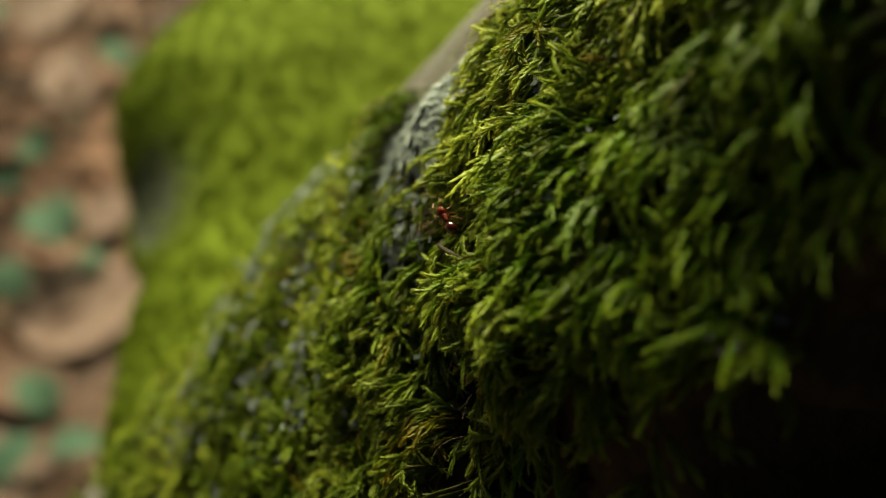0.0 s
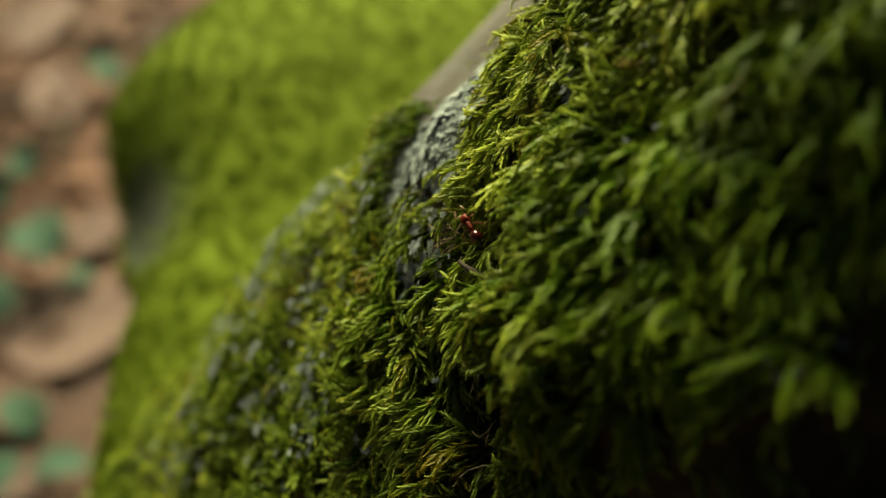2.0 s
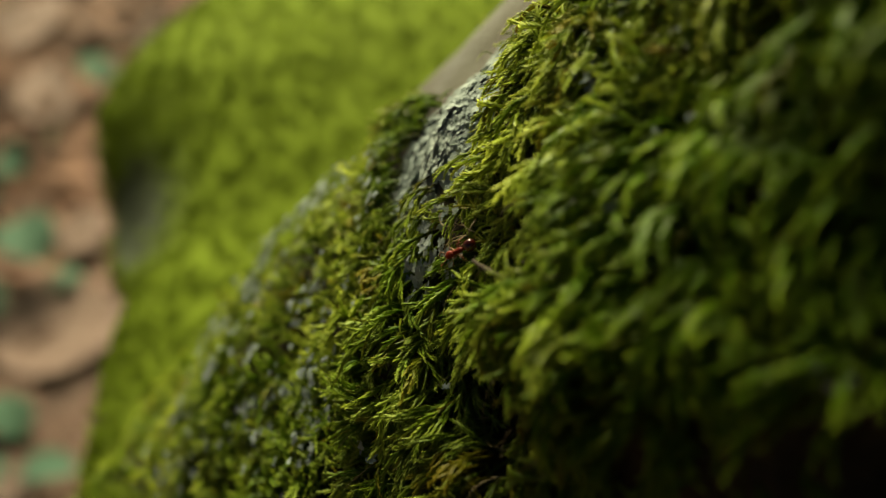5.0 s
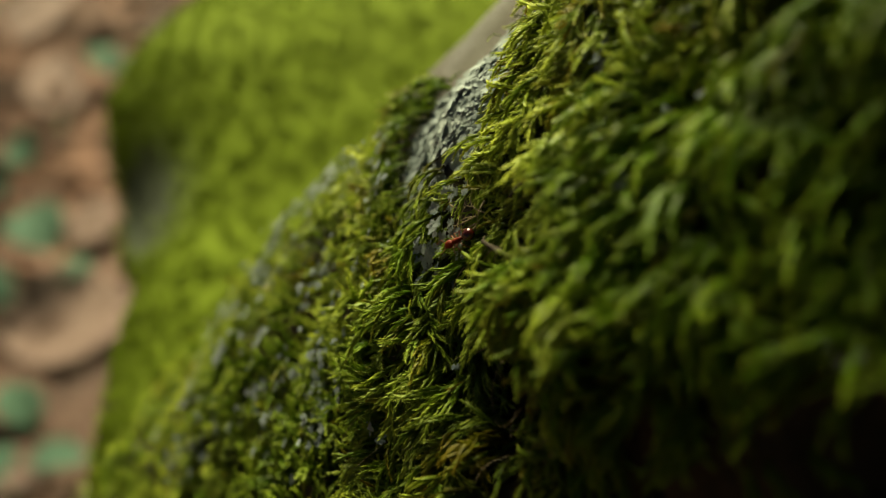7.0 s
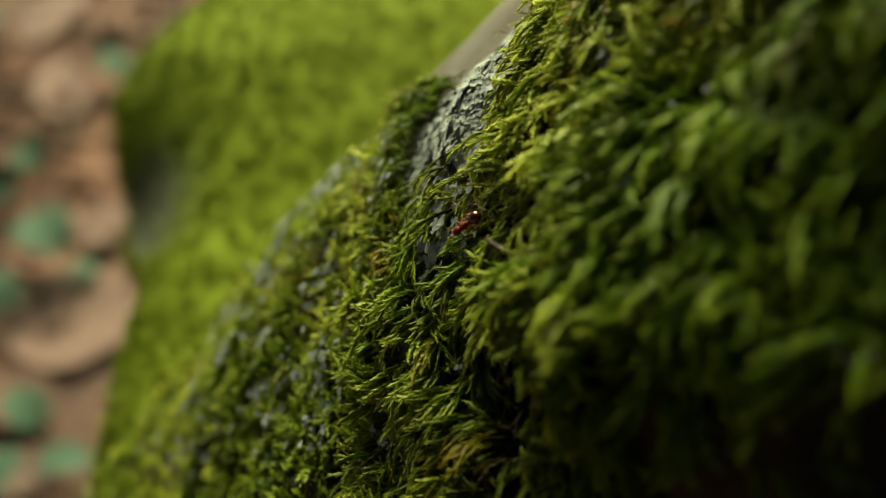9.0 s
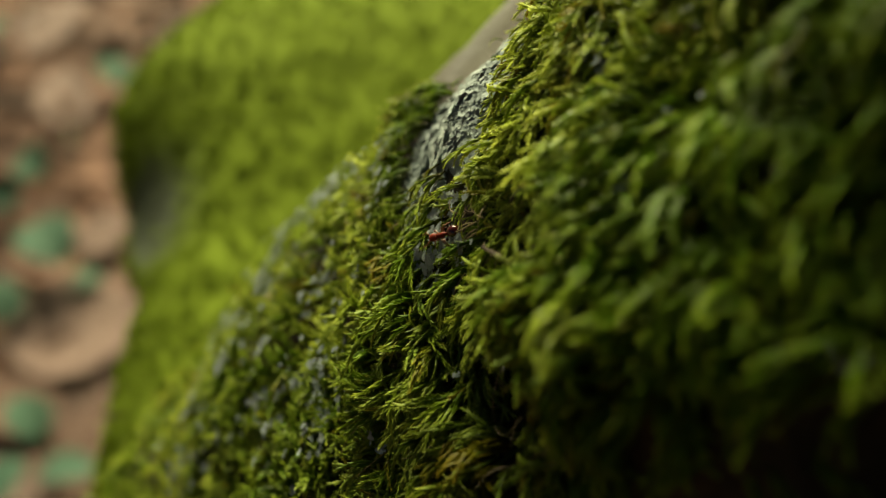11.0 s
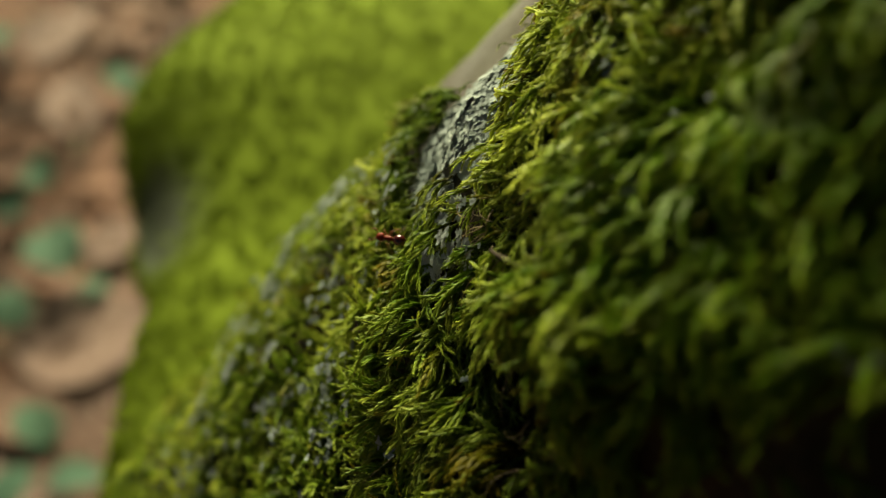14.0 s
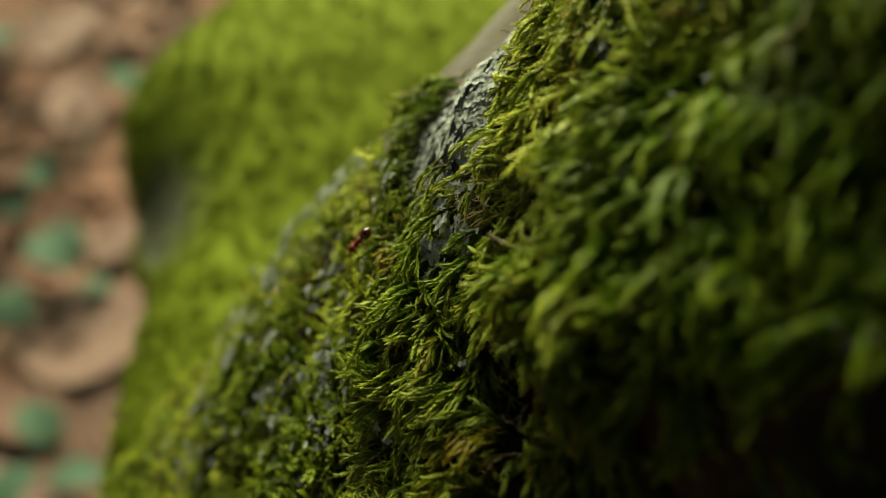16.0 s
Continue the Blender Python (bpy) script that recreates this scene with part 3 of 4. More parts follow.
def build_stump():
    """The broken stump from which the roots spread, hidden to the side of the view."""
    z = np.concatenate([np.linspace(-0.05, 0.92, 44), np.full(10, 0.92)])
    inward = np.concatenate([np.ones(44), np.linspace(0.95, 0.02, 10)])
    an = np.linspace(0, 2 * np.pi, 96, endpoint=False)
    Z, A = np.meshgrid(z, an, indexing="ij")
    r = 0.25 + 0.15 * np.exp(-np.clip(Z, 0, None) / 0.3)
    base = np.stack([np.cos(A), np.sin(A), Z], -1).reshape(-1, 3)
    r = (r.ravel() + 0.012 * waves(41, 14, 0.5)(base) + 0.02 * np.cos(5 * A.ravel() + 1.0) * np.exp(-np.clip(Z.ravel(), 0, None) / 0.4)) * np.repeat(inward, len(an))
    x, y = 0.57 + r * np.cos(A.ravel()), 0.19 + r * np.sin(A.ravel())
    jag = 0.02 * waves(42, 16, 0.2)(np.stack([x, y, 0 * x], -1)) * np.clip((Z.ravel() - 0.7) / 0.2, 0, 1)
    v = np.stack([x, y, Z.ravel() + jag], -1)
    return part("trunk", mesh_of("trunk", v, grid_faces(len(z), len(an), True), BARK, smooth=True), tree, "weathered grey broken trunk")


build_stump()


# ---------- ground ----------
def build_ground():
    r = np.concatenate([[0.02], np.geomspace(0.08, 900, 90)])
    an = np.linspace(0, 2 * np.pi, 96, endpoint=False)
    R, A = np.meshgrid(r, an, indexing="ij")
    x, y = -0.3 + R.ravel() * np.cos(A.ravel()), 0.7 + R.ravel() * np.sin(A.ravel())
    p = np.stack([x, y, 0 * x], -1)
    z = (0.010 * waves(51, 14, 0.3)(p) + 0.02 * waves(52, 10, 1.6)(p)) * np.exp(-R.ravel() / 30) - 0.012
    ob = new("ground", mesh_of("ground", np.stack([x, y, z], -1), grid_faces(len(r), len(an), True), SOIL, smooth=True))
    return tagged(ob, "brown forest soil under fallen leaves", "ground", kind="structure")


build_ground()


def dead_leaf_shape(seed, lobes, nu=15, nv=9):
    """A curled fallen leaf about 1 long: outline with shallow lobes, raised rims and a midrib fold."""
    r = np.random.RandomState(seed)
    t, q = np.meshgrid(np.linspace(0, 1, nu), np.linspace(-1, 1, nv), indexing="ij")
    half = 0.27 * np.sin(np.pi * t**0.8) ** 0.8 * (1 + 0.22 * lobes * np.cos(t * 2 * np.pi * 4)) + 0.004
    x, y = t - 0.5, q * half
    curl, cup, tw = r.uniform(-0.35, 0.35), r.uniform(0.05, 0.35), r.uniform(-0.3, 0.3)
    z = 0.25 * curl * (2 * x) ** 2 + cup * 0.9 * np.abs(y) ** 1.4 * 2 + tw * x * y * 2 + 0.02 * np.sin(9 * x + 7 * y + seed)
    top = np.stack([x, y, z], -1).reshape(-1, 3)
    top[:, 2] *= 0.65
    bottom = top - [0, 0, 0.006]
    f = grid_faces(nu, nv, False)
    return np.vstack([top, bottom]), np.vstack([f, f[:, ::-1] + len(top)])


STALK_TUBE = tube(np.array([(-0.49, 0, 0.0), (-0.58, 0.01, 0.012), (-0.68, 0.035, 0.02), (-0.76, 0.07, 0.018)]), np.array([0.012, 0.009, 0.008, 0.01]), 5)
STALK_MESH = mesh_of("leaf_stalk", *STALK_TUBE, STEM, smooth=True)
LEAF_MESHES = [mesh_of("dead_leaf", *dead_leaf_shape(300 + k, k % 2, 12, 7), DEAD_LEAF, smooth=True) for k in range(8)]
PALE_MESHES = [mesh_of("dead_leaf", *dead_leaf_shape(300 + k, k % 2, 12, 7), PALE_LEAF, smooth=True) for k in (2, 4)]
DIM_MESHES = [mesh_of("dead_leaf", *dead_leaf_shape(300 + k, k % 2, 12, 7), DIM_LEAF, smooth=True) for k in range(8)]

soil_a, soil_b = waves(51, 14, 0.3), waves(52, 10, 1.6)


def ground_z(x, y):
    p = np.array([[x, y, 0.0]])
    d = math.hypot(x + 0.3, y - 0.7)
    return float((0.010 * soil_a(p) + 0.02 * soil_b(p))[0] * math.exp(-d / 30) - 0.012)


def build_litter():
    r = np.random.RandomState(17)
    for k in range(280):
        x, y = r.uniform(-0.85, 0.02), r.uniform(0.25, 1.75)
        size = r.uniform(0.06, 0.125)
        # The nearer leaves take the colour that is darkened for dim light.
        dimmed = y < 0.60 + r.normal(0, 0.06)
        ob = new("dead_leaf", (DIM_MESHES if dimmed else LEAF_MESHES)[r.randint(8)])
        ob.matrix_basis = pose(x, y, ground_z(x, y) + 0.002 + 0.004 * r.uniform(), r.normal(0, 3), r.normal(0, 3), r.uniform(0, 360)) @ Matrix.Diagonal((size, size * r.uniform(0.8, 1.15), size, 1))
        tagged(ob, "red-brown leaf on the forest floor, coloured darker for dim light" if dimmed else "dry curled tan-brown leaf on the forest floor", "dead leaf", "fallen leaves")
        part("leaf_stalk", STALK_MESH, ob)
    for x, y, size, wide, spin in ((-0.232, 0.565, 0.098, 1.5, 8), (-0.233, 0.651, 0.048, 1.3, 70), (-0.291, 0.795, 0.080, 1.0, 110), (-0.320, 0.880, 0.090, 1.0, 60), (-0.262, 0.500, 0.080, 1.0, 160), (-0.205, 0.470, 0.070, 1.0, 80)):
        ob = new("dead_leaf", DIM_MESHES[2] if y < 0.52 else PALE_MESHES[0])
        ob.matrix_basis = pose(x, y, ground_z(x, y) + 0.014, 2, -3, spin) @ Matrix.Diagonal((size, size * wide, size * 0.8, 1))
        tagged(ob, "brown oval leaf, coloured darker for dim light, lying flat on other leaves" if y < 0.52 else "pale tan oval leaf lying flat on other leaves", "dead leaf", "fallen leaves")
        part("leaf_stalk", STALK_MESH, ob)
    shapes = [dead_leaf_shape(330 + k, k % 2, 8, 5) for k in range(4)]
    sets = [([], []), ([], [])]
    for k in range(1800):
        d, a = 0.04 + 2.5 * r.uniform() ** 1.9, r.uniform(0, 2 * math.pi)
        x, y = -0.35 + d * math.cos(a), 0.8 + d * math.sin(a)
        v, f = shapes[k % 4]
        m = np.array(pose(0, 0, 0, r.normal(0, 3), r.normal(0, 3), r.uniform(0, 360)).to_3x3()) * r.uniform(0.06, 0.12)
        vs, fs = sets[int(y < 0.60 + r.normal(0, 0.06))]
        fs.append(f + len(v) * len(vs))
        vs.append(v @ m.T + [x, y, 0.002 + 0.003 * r.uniform() + ground_z(x, y)])
    for (vs, fs), mat, words in zip(sets, (LITTER, DIM_LEAF), ("thick layer of dry brown fallen leaves", "red-brown fallen leaves, coloured darker for dim light")):
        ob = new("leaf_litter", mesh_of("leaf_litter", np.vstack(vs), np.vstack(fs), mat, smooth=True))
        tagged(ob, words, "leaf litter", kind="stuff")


build_litter()


# ---------- green leaves ----------
def build_seedling(x, y, leaves, seed):
    r = np.random.RandomState(seed)
    z0 = ground_z(x, y)
    ob = tagged(new("seedling"), "small seedling with rounded blue-green leaves among dead leaves", "seedling", "seedlings")
    ob.matrix_basis = pose(x, y, z0)
    for lx, ly, lz, size in leaves:
        t = np.linspace(0, 1, 9)[:, None]
        tip = np.array([lx, ly, lz])
        path = t * tip * [1, 1, 0] + np.array([0, 0, 1]) * (lz + 0.012) * np.sin(t * np.pi / 2) - [0, 0, 0.012]
        v, f = tube(path, np.linspace(0.0013, 0.0008, 9), 6)
        part("stem", mesh_of("stem", v, f, STEM, smooth=True), ob)
        nu, nv = 13, 9
        tt, q = np.meshgrid(np.linspace(0, 1, nu), np.linspace(-1, 1, nv), indexing="ij")
        half = 0.43 * np.sin(np.pi * tt**0.85) ** 0.62 + 0.003
        xx, yy = tt - 0.5, q * half
        zz = 0.22 * np.abs(yy) - 0.25 * xx**2 + 0.02 * np.sin(12 * xx) * np.abs(yy)
        top = np.stack([xx, yy, zz], -1).reshape(-1, 3)
        f = grid_faces(nu, nv, False)
        me = mesh_of("leaf", np.vstack([top, top - [0, 0, 0.012]]), np.vstack([f, f[:, ::-1] + len(top)]), GREEN_LEAF, smooth=True)
        lf = part("leaf", me, ob)
        lf.matrix_basis = pose(lx, ly, lz, r.uniform(5, 35), r.uniform(-15, 15), r.uniform(0, 360)) @ Matrix.Diagonal((size, size, size, 1))


SEEDLINGS = [
    (-0.252, 0.809, 0.03, 0.033),
    (-0.290, 0.701, 0.03, 0.034),
    (-0.261, 0.620, 0.04, 0.046),
    (-0.308, 0.679, 0.02, 0.028),
    (-0.238, 0.603, 0.018, 0.027),
    (-0.282, 0.578, 0.03, 0.034),
    (-0.237, 0.470, 0.035, 0.032),
    (-0.241, 0.425, 0.03, 0.036),
    (-0.207, 0.435, 0.03, 0.032),
    (-0.360, 0.850, 0.03, 0.035),
]
for k, (x, y, z, size) in enumerate(SEEDLINGS):
    build_seedling(x + 0.012, y - 0.006, [(-0.012, 0.006, z, size)], 60 + k)

# ---------- lichen ----------
def lichen_shape(seed):
    """A small leafy lichen: two tiers of rounded, notched lobes round a middle, their rims turned up."""
    r = np.random.RandomState(seed)
    verts, faces = [], []
    for lobes, reach, height in ((r.randint(7, 11), 1.0, 0.0), (r.randint(4, 7), 0.6, 0.09)):
        c = len(verts)
        verts.append(np.array([r.normal(0, 0.15), r.normal(0, 0.15), height]))
        for k in range(lobes):
            a = r.uniform(0, 2 * math.pi)
            length, lift, w = reach * r.uniform(0.4, 1.05), r.uniform(-0.05, 0.15), reach * r.uniform(0.15, 0.29)
            d, q, up, base = np.array([math.cos(a), math.sin(a), 0]), np.array([-math.sin(a), math.cos(a), 0]), np.array([0, 0, 1.0]), verts[c] + np.array([0, 0, r.uniform(-0.06, 0.06)])
            o = len(verts)
            verts.append(base + d * 0.62 * length + up * 0.10 * lift)
            rim = [(0.25, -0.6, 0.0), (0.60, -0.9, 0.35), (0.80, -1.3, 0.8), (1.0, -0.6, 1.0), (0.80, 0.0, 0.5), (1.05, 0.5, 1.0), (0.84, 1.3, 0.8), (0.62, 0.9, 0.35), (0.25, 0.6, 0.0)]
            for x, y, z in rim:
                verts.append(base + d * x * length * r.uniform(0.88, 1.1) + q * w * y * r.uniform(0.7, 1.2) + up * lift * z * r.uniform(0.5, 1.1))
            faces += [(o, o + 1 + j, o + 2 + j) for j in range(8)] + [(c, o + 1, o), (c, o, o + 9)]
    v, f = np.array(verts), np.array(faces)
    return np.vstack([v, v * [0.97, 0.97, 1] - [0, 0, 0.06]]), np.vstack([f, f[:, ::-1] + len(v)])


LICHEN_MESHES = [mesh_of("lichen", *lichen_shape(400 + k), LICHEN) for k in range(8)]


def turned(p, n, spin, size):
    """A matrix at p with z along n."""
    z = Vector(n)
    m = z.to_track_quat("Z", "Y").to_matrix().to_4x4()
    return Matrix.Translation(Vector(p)) @ m @ Matrix.Rotation(spin, 4, "Z") @ Matrix.Diagonal((size, size, size, 1))


def build_lichens():
    r = np.random.RandomState(23)
    plan = [(520, -0.0092, 84.5, 0.0100, 0.0102, 0.0020), (52, -0.0105, 75.6, 0.0060, 0.0040, 0.0009), (40, -0.046, 75.0, 0.009, 0.010, 0.0013),
            (16, -0.030, 78.0, 0.005, 0.006, 0.0013), (18, 0.012, 92.0, 0.014, 0.012, 0.0016), (28, -0.066, 90.0, 0.016, 0.016, 0.0013),
            (22, 0.023, 78.5, 0.005, 0.006, 0.0012), (26, -0.085, 81.0, 0.012, 0.012, 0.0017), (22, 0.035, 72.0, 0.014, 0.012, 0.0009),
            (16, -0.100, 86.0, 0.012, 0.010, 0.0017), (6, 0.0435, 58.6, 0.0014, 0.0018, 0.0008), (14, -0.063, 98.5, 0.006, 0.006, 0.0013), (14, -0.066, 95.7, 0.006, 0.006, 0.0013), (14, -0.070, 94.2, 0.006, 0.006, 0.0013), (14, -0.058, 97.5, 0.006, 0.006, 0.0013)]
    spots = []
    for count, s0, p0, ws, wp, size in plan:
        for k in range(count):
            spots.append((r.normal(s0, ws * 0.62), r.normal(p0, math.degrees(wp * 0.62 / 0.135)), size * r.uniform(0.6, 1.3), (r.uniform(0.0001, 0.0007) if count == 520 else r.uniform(0.0004, 0.0018)) + (0.0022 if s0 < -0.02 else 0.0026 if s0 > 0.02 else 0.0028 if p0 == 75.6 else 0.0)))
    for k in range(80):
        s0, p0, size, lift = r.uniform(-0.11, -0.016), r.uniform(68, 94), r.uniform(0.0006, 0.0011), r.uniform(0.0030, 0.0056)
        for j in range(r.randint(3, 9)):
            spots.append((r.normal(s0, 0.0018), r.normal(p0, 0.8), size * r.uniform(0.6, 1.2), lift + r.normal(0, 0.0006)))
    spots = [q for q in spots if hollow(q[0], q[1]) < 0.05]
    spots.sort(key=lambda q: abs(q[0] + 0.012) + abs(q[1] - 79) * 0.0023)
    p, n = root_frame(np.array([q[0] for q in spots]), np.array([q[1] for q in spots]))
    vs, fs, o = [], [], 0
    for k, (s, ph, size, lift) in enumerate(spots):
        m = turned(p[k] + n[k] * lift, unit(n[k] + r.normal(0, 0.13, 3)), r.uniform(0, 6.28), size)
        if k < 290:
            part("lichen", LICHEN_MESHES[k % 8], root, "pale grey-green leafy lichen").matrix_basis = m
            continue
        v, f = lichen_shape(400 + k % 8)
        a = np.array(m)
        vs.append(v @ a[:3, :3].T + a[:3, 3])
        fs.append(f + o)
        o += len(v)
    part("lichen", mesh_of("lichen_rest", np.vstack(vs), np.vstack(fs), LICHEN), root, "pale grey-green leafy lichen", "stuff")


build_lichens()


# ---------- small things on the moss ----------
def on_root(s, phi, lift):
    """A place over the root's even form, its dents left aside."""
    a = math.radians(phi)
    n = math.cos(a) * AE + math.sin(a) * AG
    return CTR + s * AX + (0.132 + 0.131 * s + lift) * n, n


def build_twig(s0, s1, phi0, phi1, lift, thick, bow, label):
    """A thin twig over the moss, knobbly and thinner at its first end."""
    t = np.linspace(0, 1, 16)
    line = np.array([on_root(s0 + (s1 - s0) * q, phi0 + (phi1 - phi0) * q, lift + bow * math.sin(q * 4))[0] for q in t])
    o = line[0].copy()
    v, f = tube(line - o, thick * (0.6 + 0.5 * t) * (1 + 0.14 * np.sin(t * 40) + 0.1 * np.sin(t * 17)), 8)
    ob = new("twig", mesh_of("twig", v, f, TWIG, smooth=True))
    ob.matrix_basis = Matrix.Translation(o)
    tagged(ob, label, "twig")


build_twig(0.0003, 0.0070, 72.5, 69.5, 0.0060, 0.00038, 0.0008, "thin grey-brown twig lying across the moss")
build_twig(0.0065, 0.0150, 73.4, 73.0, 0.0062, 0.00030, 0.0006, "fine dark twig caught between moss shoots")


def build_fragment():
    """A curled chip of dead leaf."""
    v, f = dead_leaf_shape(371, 1, 9, 6)
    ob = new("leaf_fragment", mesh_of("leaf_fragment", v * [1, 0.8, 2.0], f, DEAD_LEAF, smooth=True))
    p, n = on_root(-0.0325, 76.2, 0.0060)
    ob.matrix_basis = turned(p, n, 0.5, 0.0036)
    tagged(ob, "small curled brown leaf fragment stuck in moss", "leaf fragment")


build_fragment()


def build_drop():
    """A bead of water held between shoots."""
    t, a = np.meshgrid(np.linspace(0.01, math.pi - 0.01, 12), np.linspace(0, 2 * np.pi, 18, endpoint=False), indexing="ij")
    v = np.stack([np.sin(t) * np.cos(a), np.sin(t) * np.sin(a), 0.85 * np.cos(t)], -1).reshape(-1, 3)
    m, nt, bsdf, out = material("water")
    bsdf.inputs["Transmission Weight"].default_value = 1.0
    bsdf.inputs["IOR"].default_value = 1.33
    bsdf.inputs["Roughness"].default_value = 0.02
    ob = new("water_drop", mesh_of("water_drop", v * 0.0002, grid_faces(12, 18, True), m, smooth=True))
    p, n = on_root(0.0003, 66.0, 0.0052)
    ob.matrix_basis = Matrix.Translation(Vector(p))
    tagged(ob, "tiny clear water drop between moss shoots", "water drop")


build_drop()


def build_stalks():
    """Bare dry stalks that curl out of the moss."""
    r = np.random.RandomState(31)
    for k in range(52):
        s, ph = (r.uniform(-0.05, 0.03), r.uniform(60, 84)) if k < 14 else (r.normal(-0.002, 0.009), r.normal(66, 4)) if k < 30 else (r.normal(-0.002, 0.0022), r.normal(74.3, 1.4))
        p, n = root_frame(np.array([s]), np.array([ph]))
        p, n = p[0] + 0.003 * n[0], n[0]
        f = flow_on(n[None], (-0.72, -0.42, -0.55))[0]
        b_ = np.cross(n, f)
        a, length, curl = r.normal(0, 0.8), r.uniform(0.004, 0.008) * (0.6 if k >= 30 else 1.0), r.uniform(-2.6, 2.6)
        t = np.linspace(0, 1, 12)
        ang = a + curl * t**1.5
        step = np.cos(ang)[:, None] * f + np.sin(ang)[:, None] * b_ + (0.75 - 0.9 * t)[:, None] * n
        line = np.cumsum(step, axis=0) * length / 12
        v, q = tube(line, r.uniform(0.00003, 0.00005) * (1.6 if k >= 30 else 1.0) * (1.2 - 0.6 * t), 5)
        ob = part("stalk", mesh_of("stalk", v, q, STRAW, smooth=True), root, "thin dry brown stalk")
        ob.matrix_basis = Matrix.Translation(Vector(p))


build_stalks()

# ---------- the ant ----------
MM = 0.001


def blob(center, radii, shape=None, nu=12, nv=16):
    """A rounded body part in millimetres along x; shape(t) scales its girth from the rear to the front."""
    t, a = np.meshgrid(np.linspace(0.003, 0.997, nu), np.linspace(0, 2 * np.pi, nv, endpoint=False), indexing="ij")
    th = t * np.pi
    w = np.sin(th) * (shape(t) if shape else 1.0)
    v = np.stack([-np.cos(th) * radii[0], w * np.cos(a) * radii[1], w * np.sin(a) * radii[2]], -1).reshape(-1, 3) + center
    f = grid_faces(nu, nv, True)
    return v * MM, f


ant = tagged(new("ant"), "small red ant with a glossy dark abdomen walking over moss", "ant")
part("gaster", mesh_of("gaster", *blob((-1.45, 0, 0.10), (0.90, 0.76, 0.72), lambda t: 1.12 - 0.25 * t), CHITIN_DARK, True), ant, "glossy dark red abdomen")
part("petiole", mesh_of("petiole", *blob((-0.50, 0, 0.08), (0.24, 0.17, 0.22)), CHITIN, True), ant)
part("petiole", mesh_of("petiole", *blob((-0.76, 0, 0.10), (0.20, 0.22, 0.22)), CHITIN, True), ant)
part("thorax", mesh_of("thorax", *blob((0.18, 0, 0.10), (0.74, 0.38, 0.40), lambda t: 0.75 + 0.35 * t + 0.12 * np.sin(t * 9)), CHITIN, True), ant, "rough red-brown thorax")
head = part("head", mesh_of("head", *blob((1.32, 0, 0.10), (0.60, 0.54, 0.44), lambda t: 1.15 - 0.25 * t), CHITIN, True), ant, "red-brown head")
for side in (-1, 1):
    part("eye", mesh_of("eye", *blob((1.38, 0.49 * side, 0.22), (0.11, 0.05, 0.09), None, 7, 9), EYE, True), head, "tiny black eye")
    v, f = tube(np.array([(1.72, 0.20 * side, 0.0), (1.92, 0.24 * side, -0.04), (2.08, 0.14 * side, -0.06), (2.12, 0.03 * side, -0.06)]) * MM, np.array([0.10, 0.09, 0.06, 0.02]) * MM, 6)
    part("mandible", mesh_of("mandible", v, f, CHITIN, True), head)

legs, feelers = [], []
for row, (x, reach, back) in enumerate(((0.55, 1.25, 0.75), (0.25, 1.35, -0.15), (-0.05, 1.55, -1.0))):
    for side in (-1, 1):
        line = np.array([(0, 0, 0), (0.05 * back, 0.16 * side, -0.12), (0.35 * back, 0.55 * side * reach / 1.3, 0.42), (0.42 * back, 0.62 * side * reach / 1.3, 0.42),
                         (0.80 * back, 0.95 * side * reach / 1.3, -0.25), (1.0 * back, 1.05 * side * reach / 1.3, -0.48), (1.15 * back, 1.18 * side * reach / 1.3, -0.52)]) * MM
        v, f = tube(line[:4], np.array([0.12, 0.10, 0.085, 0.06]) * MM, 6)
        ob = part("leg", mesh_of("leg", v, f, LEG, True), ant, "thin amber leg")
        v, f = tube(line[3:], np.array([0.06, 0.05, 0.035, 0.025]) * MM, 6)
        part("shin", mesh_of("shin", v, f, LEG, True), ob)
        foot = pose(x * MM, 0.24 * side * MM, -0.08 * MM)
        ob.matrix_basis = foot
        legs.append((ob, foot, 0.0 if (row + (side > 0)) % 2 else 0.5))
for side in (-1, 1):
    line = np.array([(0, 0, 0), (0.35, 0.42 * side, 0.22), (0.55, 0.62 * side, 0.26), (0.85, 0.58 * side, 0.10), (1.12, 0.50 * side, -0.06), (1.3, 0.44 * side, -0.12)]) * MM
    v, f = tube(line, np.array([0.055, 0.05, 0.05, 0.05, 0.065, 0.05]) * MM, 6)
    ob = part("antenna", mesh_of("antenna", v, f, LEG, True), ant, "elbowed amber antenna")
    foot = pose(1.68 * MM, 0.14 * side * MM, 0.16 * MM)
    ob.matrix_basis = foot
    feelers.append((ob, foot, 1.0 + side))

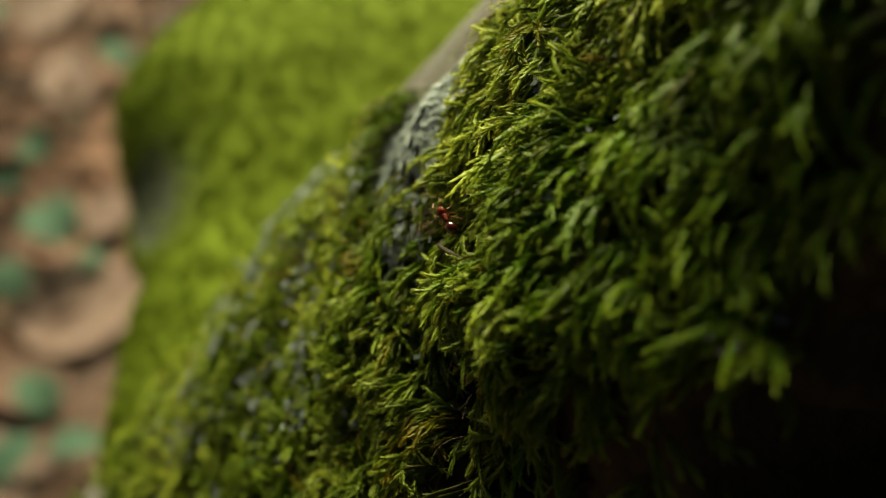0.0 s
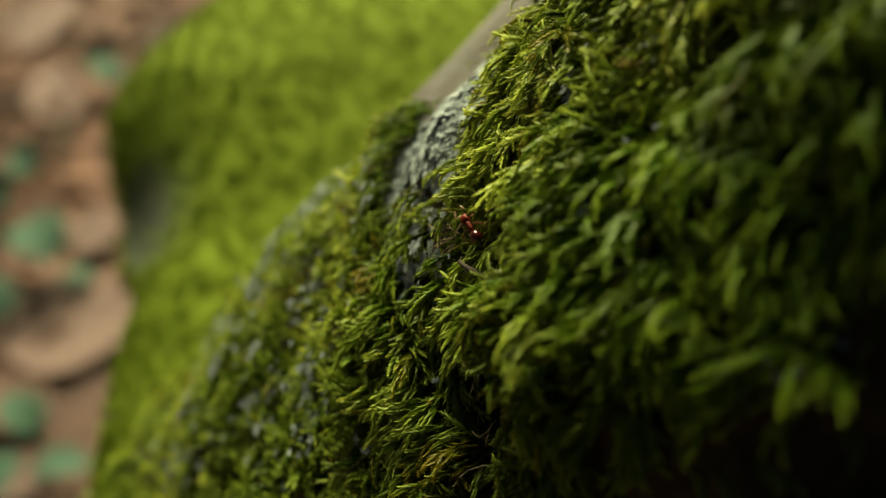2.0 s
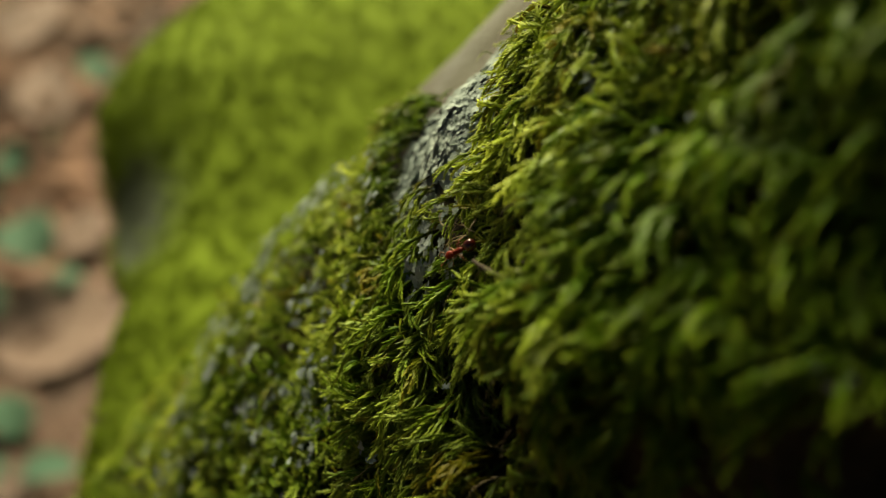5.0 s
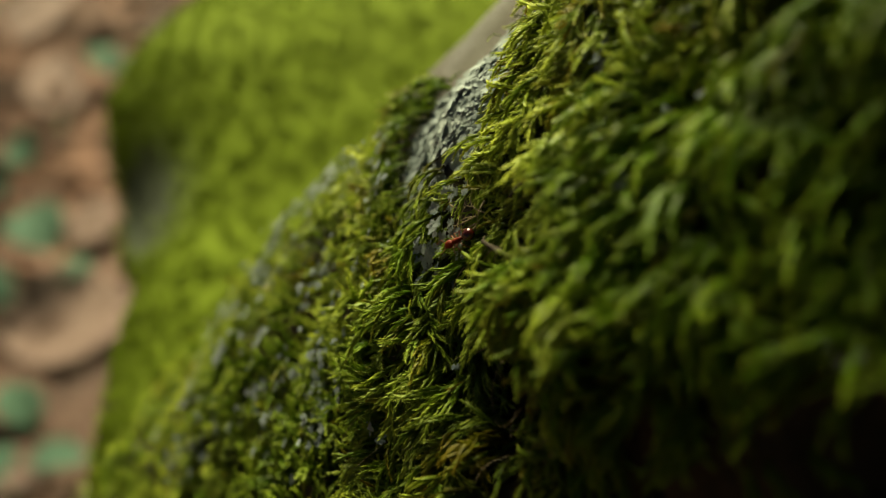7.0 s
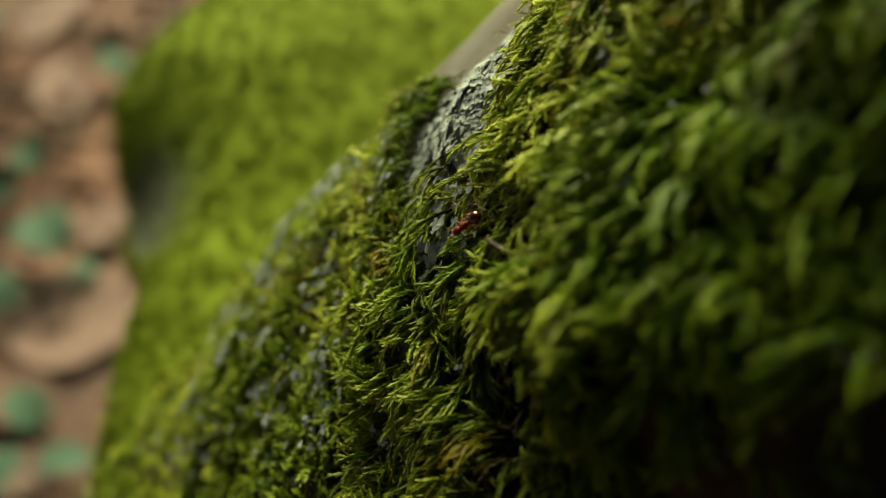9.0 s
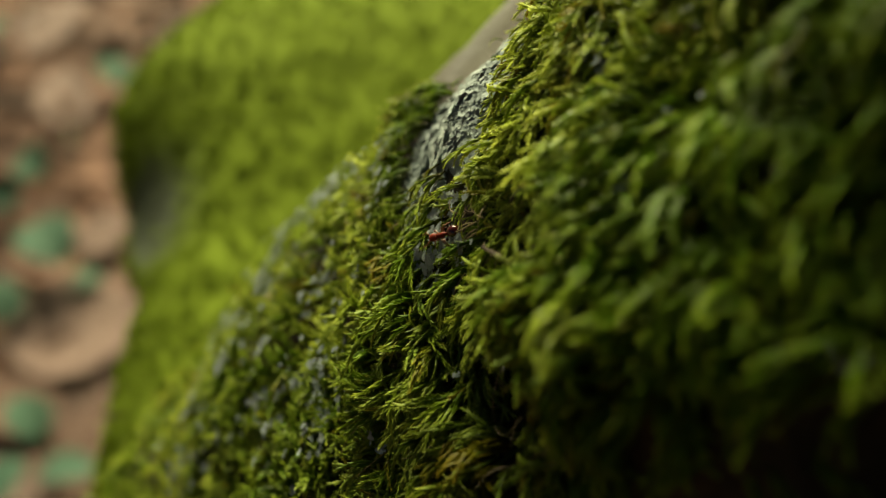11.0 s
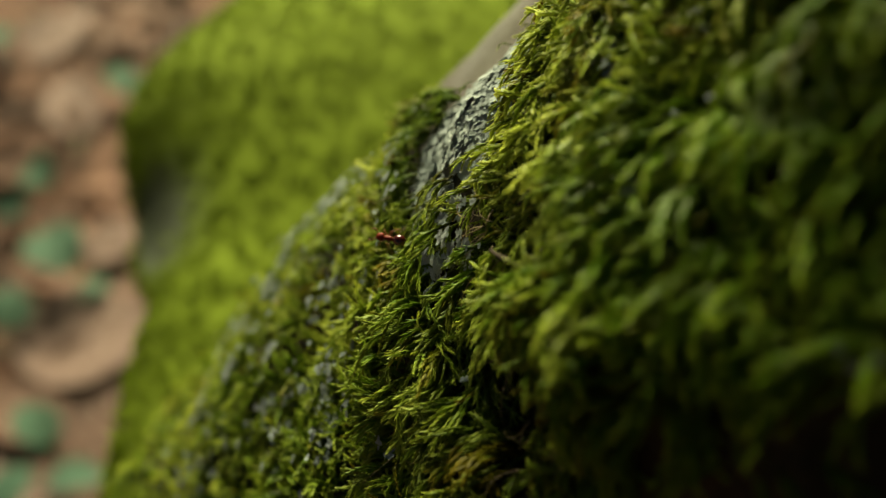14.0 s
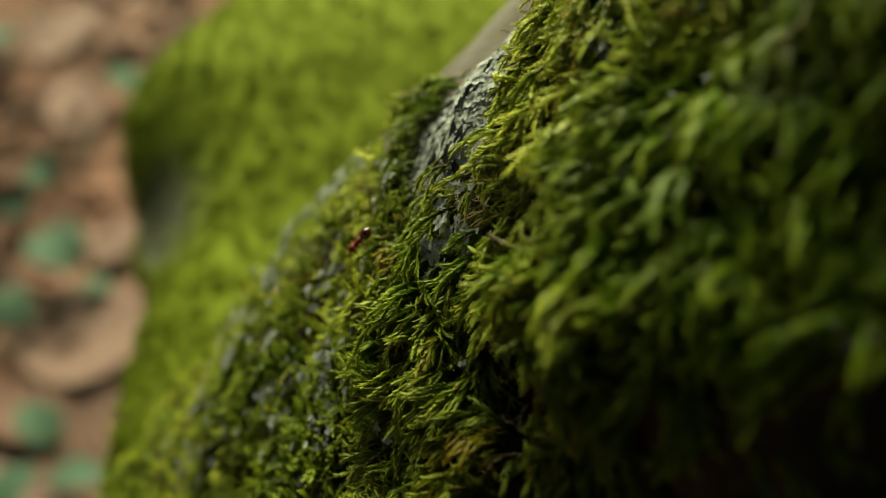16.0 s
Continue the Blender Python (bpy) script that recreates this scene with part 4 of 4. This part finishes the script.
# Seconds, then the place of the ant's body on the root (s in millimetres, phi in degrees, height in millimetres) and the way that it heads.
ANT_ROWS = [
    (0, 6.18, 72.16, 8.7, -0.46, 0.86, 0.23),
    (0.5, 5.97, 72.09, 8.5, -0.48, 0.85, 0.22),
    (1, 6.28, 72.35, 8.3, -0.46, 0.86, 0.23),
    (1.5, 6.34, 72.28, 8.1, -0.49, 0.84, 0.22),
    (2, 5.62, 72.87, 7.9, -0.46, 0.86, 0.23),
    (2.5, 4.34, 73.29, 7.7, -0.56, 0.81, 0.18),
    (3, 3.63, 73.46, 7.2, -0.54, 0.82, 0.20),
    (3.5, 2.05, 73.43, 6.8, -0.88, 0.29, -0.37),
    (4, 0.74, 73.88, 6.3, -0.87, 0.22, -0.44),
    (6.4, -5.37, 73.65, 5.9, -0.61, -0.29, -0.74),
    (6.8, -4.30, 73.57, 6.0, -0.79, 0.04, -0.61),
    (7, -4.49, 73.82, 6.0, -0.79, 0.03, -0.62),
    (7.2, -3.50, 73.71, 6.0, -0.87, 0.20, -0.45),
    (7.6, -3.12, 73.79, 6.1, -0.87, 0.21, -0.44),
    (8, -2.73, 74.18, 6.1, -0.86, 0.50, -0.14),
    (8.5, -2.60, 74.12, 6.2, -0.89, 0.27, -0.37),
    (9, -3.15, 74.23, 6.3, -0.71, -0.06, -0.71),
    (11.3, -8.03, 75.29, 6.6, -0.88, 0.22, -0.42),
    (11.6, -8.59, 75.18, 7.1, -0.89, 0.32, -0.32),
    (12, -9.35, 75.19, 7.8, -0.89, 0.36, -0.27),
    (12.3, -9.56, 75.27, 8.4, -0.89, 0.26, -0.38),
    (12.6, -10.48, 75.40, 8.9, -0.89, 0.25, -0.39),
    (12.9, -12.30, 75.82, 8.9, -0.89, 0.36, -0.27),
    (13.2, -15.09, 76.62, 8.9, -0.89, 0.39, -0.24),
    (13.5, -17.47, 77.28, 9.0, -0.89, 0.40, -0.23),
    (13.8, -17.93, 77.51, 9.0, -0.89, 0.36, -0.27),
    (14.1, -18.88, 78.11, 9.0, -0.86, 0.49, -0.13),
    (14.4, -20.25, 78.53, 9.0, -0.85, 0.51, -0.10),
    (14.7, -21.71, 78.55, 9.0, -0.86, 0.50, -0.12),
    (15, -21.77, 78.53, 9.0, -0.89, 0.35, -0.27),
    (15.3, -23.32, 78.78, 9.1, -0.80, 0.04, -0.60),
    (15.6, -24.65, 78.81, 9.1, -0.65, -0.10, -0.75),
    (16, -26.69, 79.08, 9.1, -0.65, -0.28, -0.71),
]


def gait(t, phase):
    """Swing and lift of a leg, faster while the ant hurries."""
    a = 2 * math.pi * (1.35 * t + phase)
    return math.sin(a), max(0.0, math.cos(a))


def ant_rows():
    rows = []
    for t, s, phi, lift, *way in ANT_ROWS:
        p, n = on_root(s * MM, phi, lift * MM)
        d = unit(np.array(way))
        n = unit(n + np.array([0, -0.35, 0.35]))
        side_ = unit(np.cross(n, d))
        up = np.cross(d, side_)
        m = Matrix((d, side_, up)).transposed()
        q = m.to_quaternion()
        rows.append((t, Vector(p), q))
    return rows



def motions():
    walk(ant, [(t, Matrix.Translation(p) @ q.to_matrix().to_4x4()) for t, p, q in ant_rows()])
    for ob, foot, phase in legs:
        rows = []
        for k in range(129):
            t = k / 8
            swing = gait(t, phase)
            rows.append((t, foot @ pose(0, 0, 0, 0, 0, 15 * swing[0]) @ pose(0, 0, 0, 12 * swing[1], 0, 0)))
        walk(ob, rows)
    for ob, foot, phase in feelers:
        walk(ob, [(k / 4, foot @ pose(0, 0, 0, 6 * math.sin(k * 1.9 + phase), 9 * math.sin(k * 1.3 + phase), 10 * math.sin(k * 1.1 + 2 * phase))) for k in range(65)])


motions()
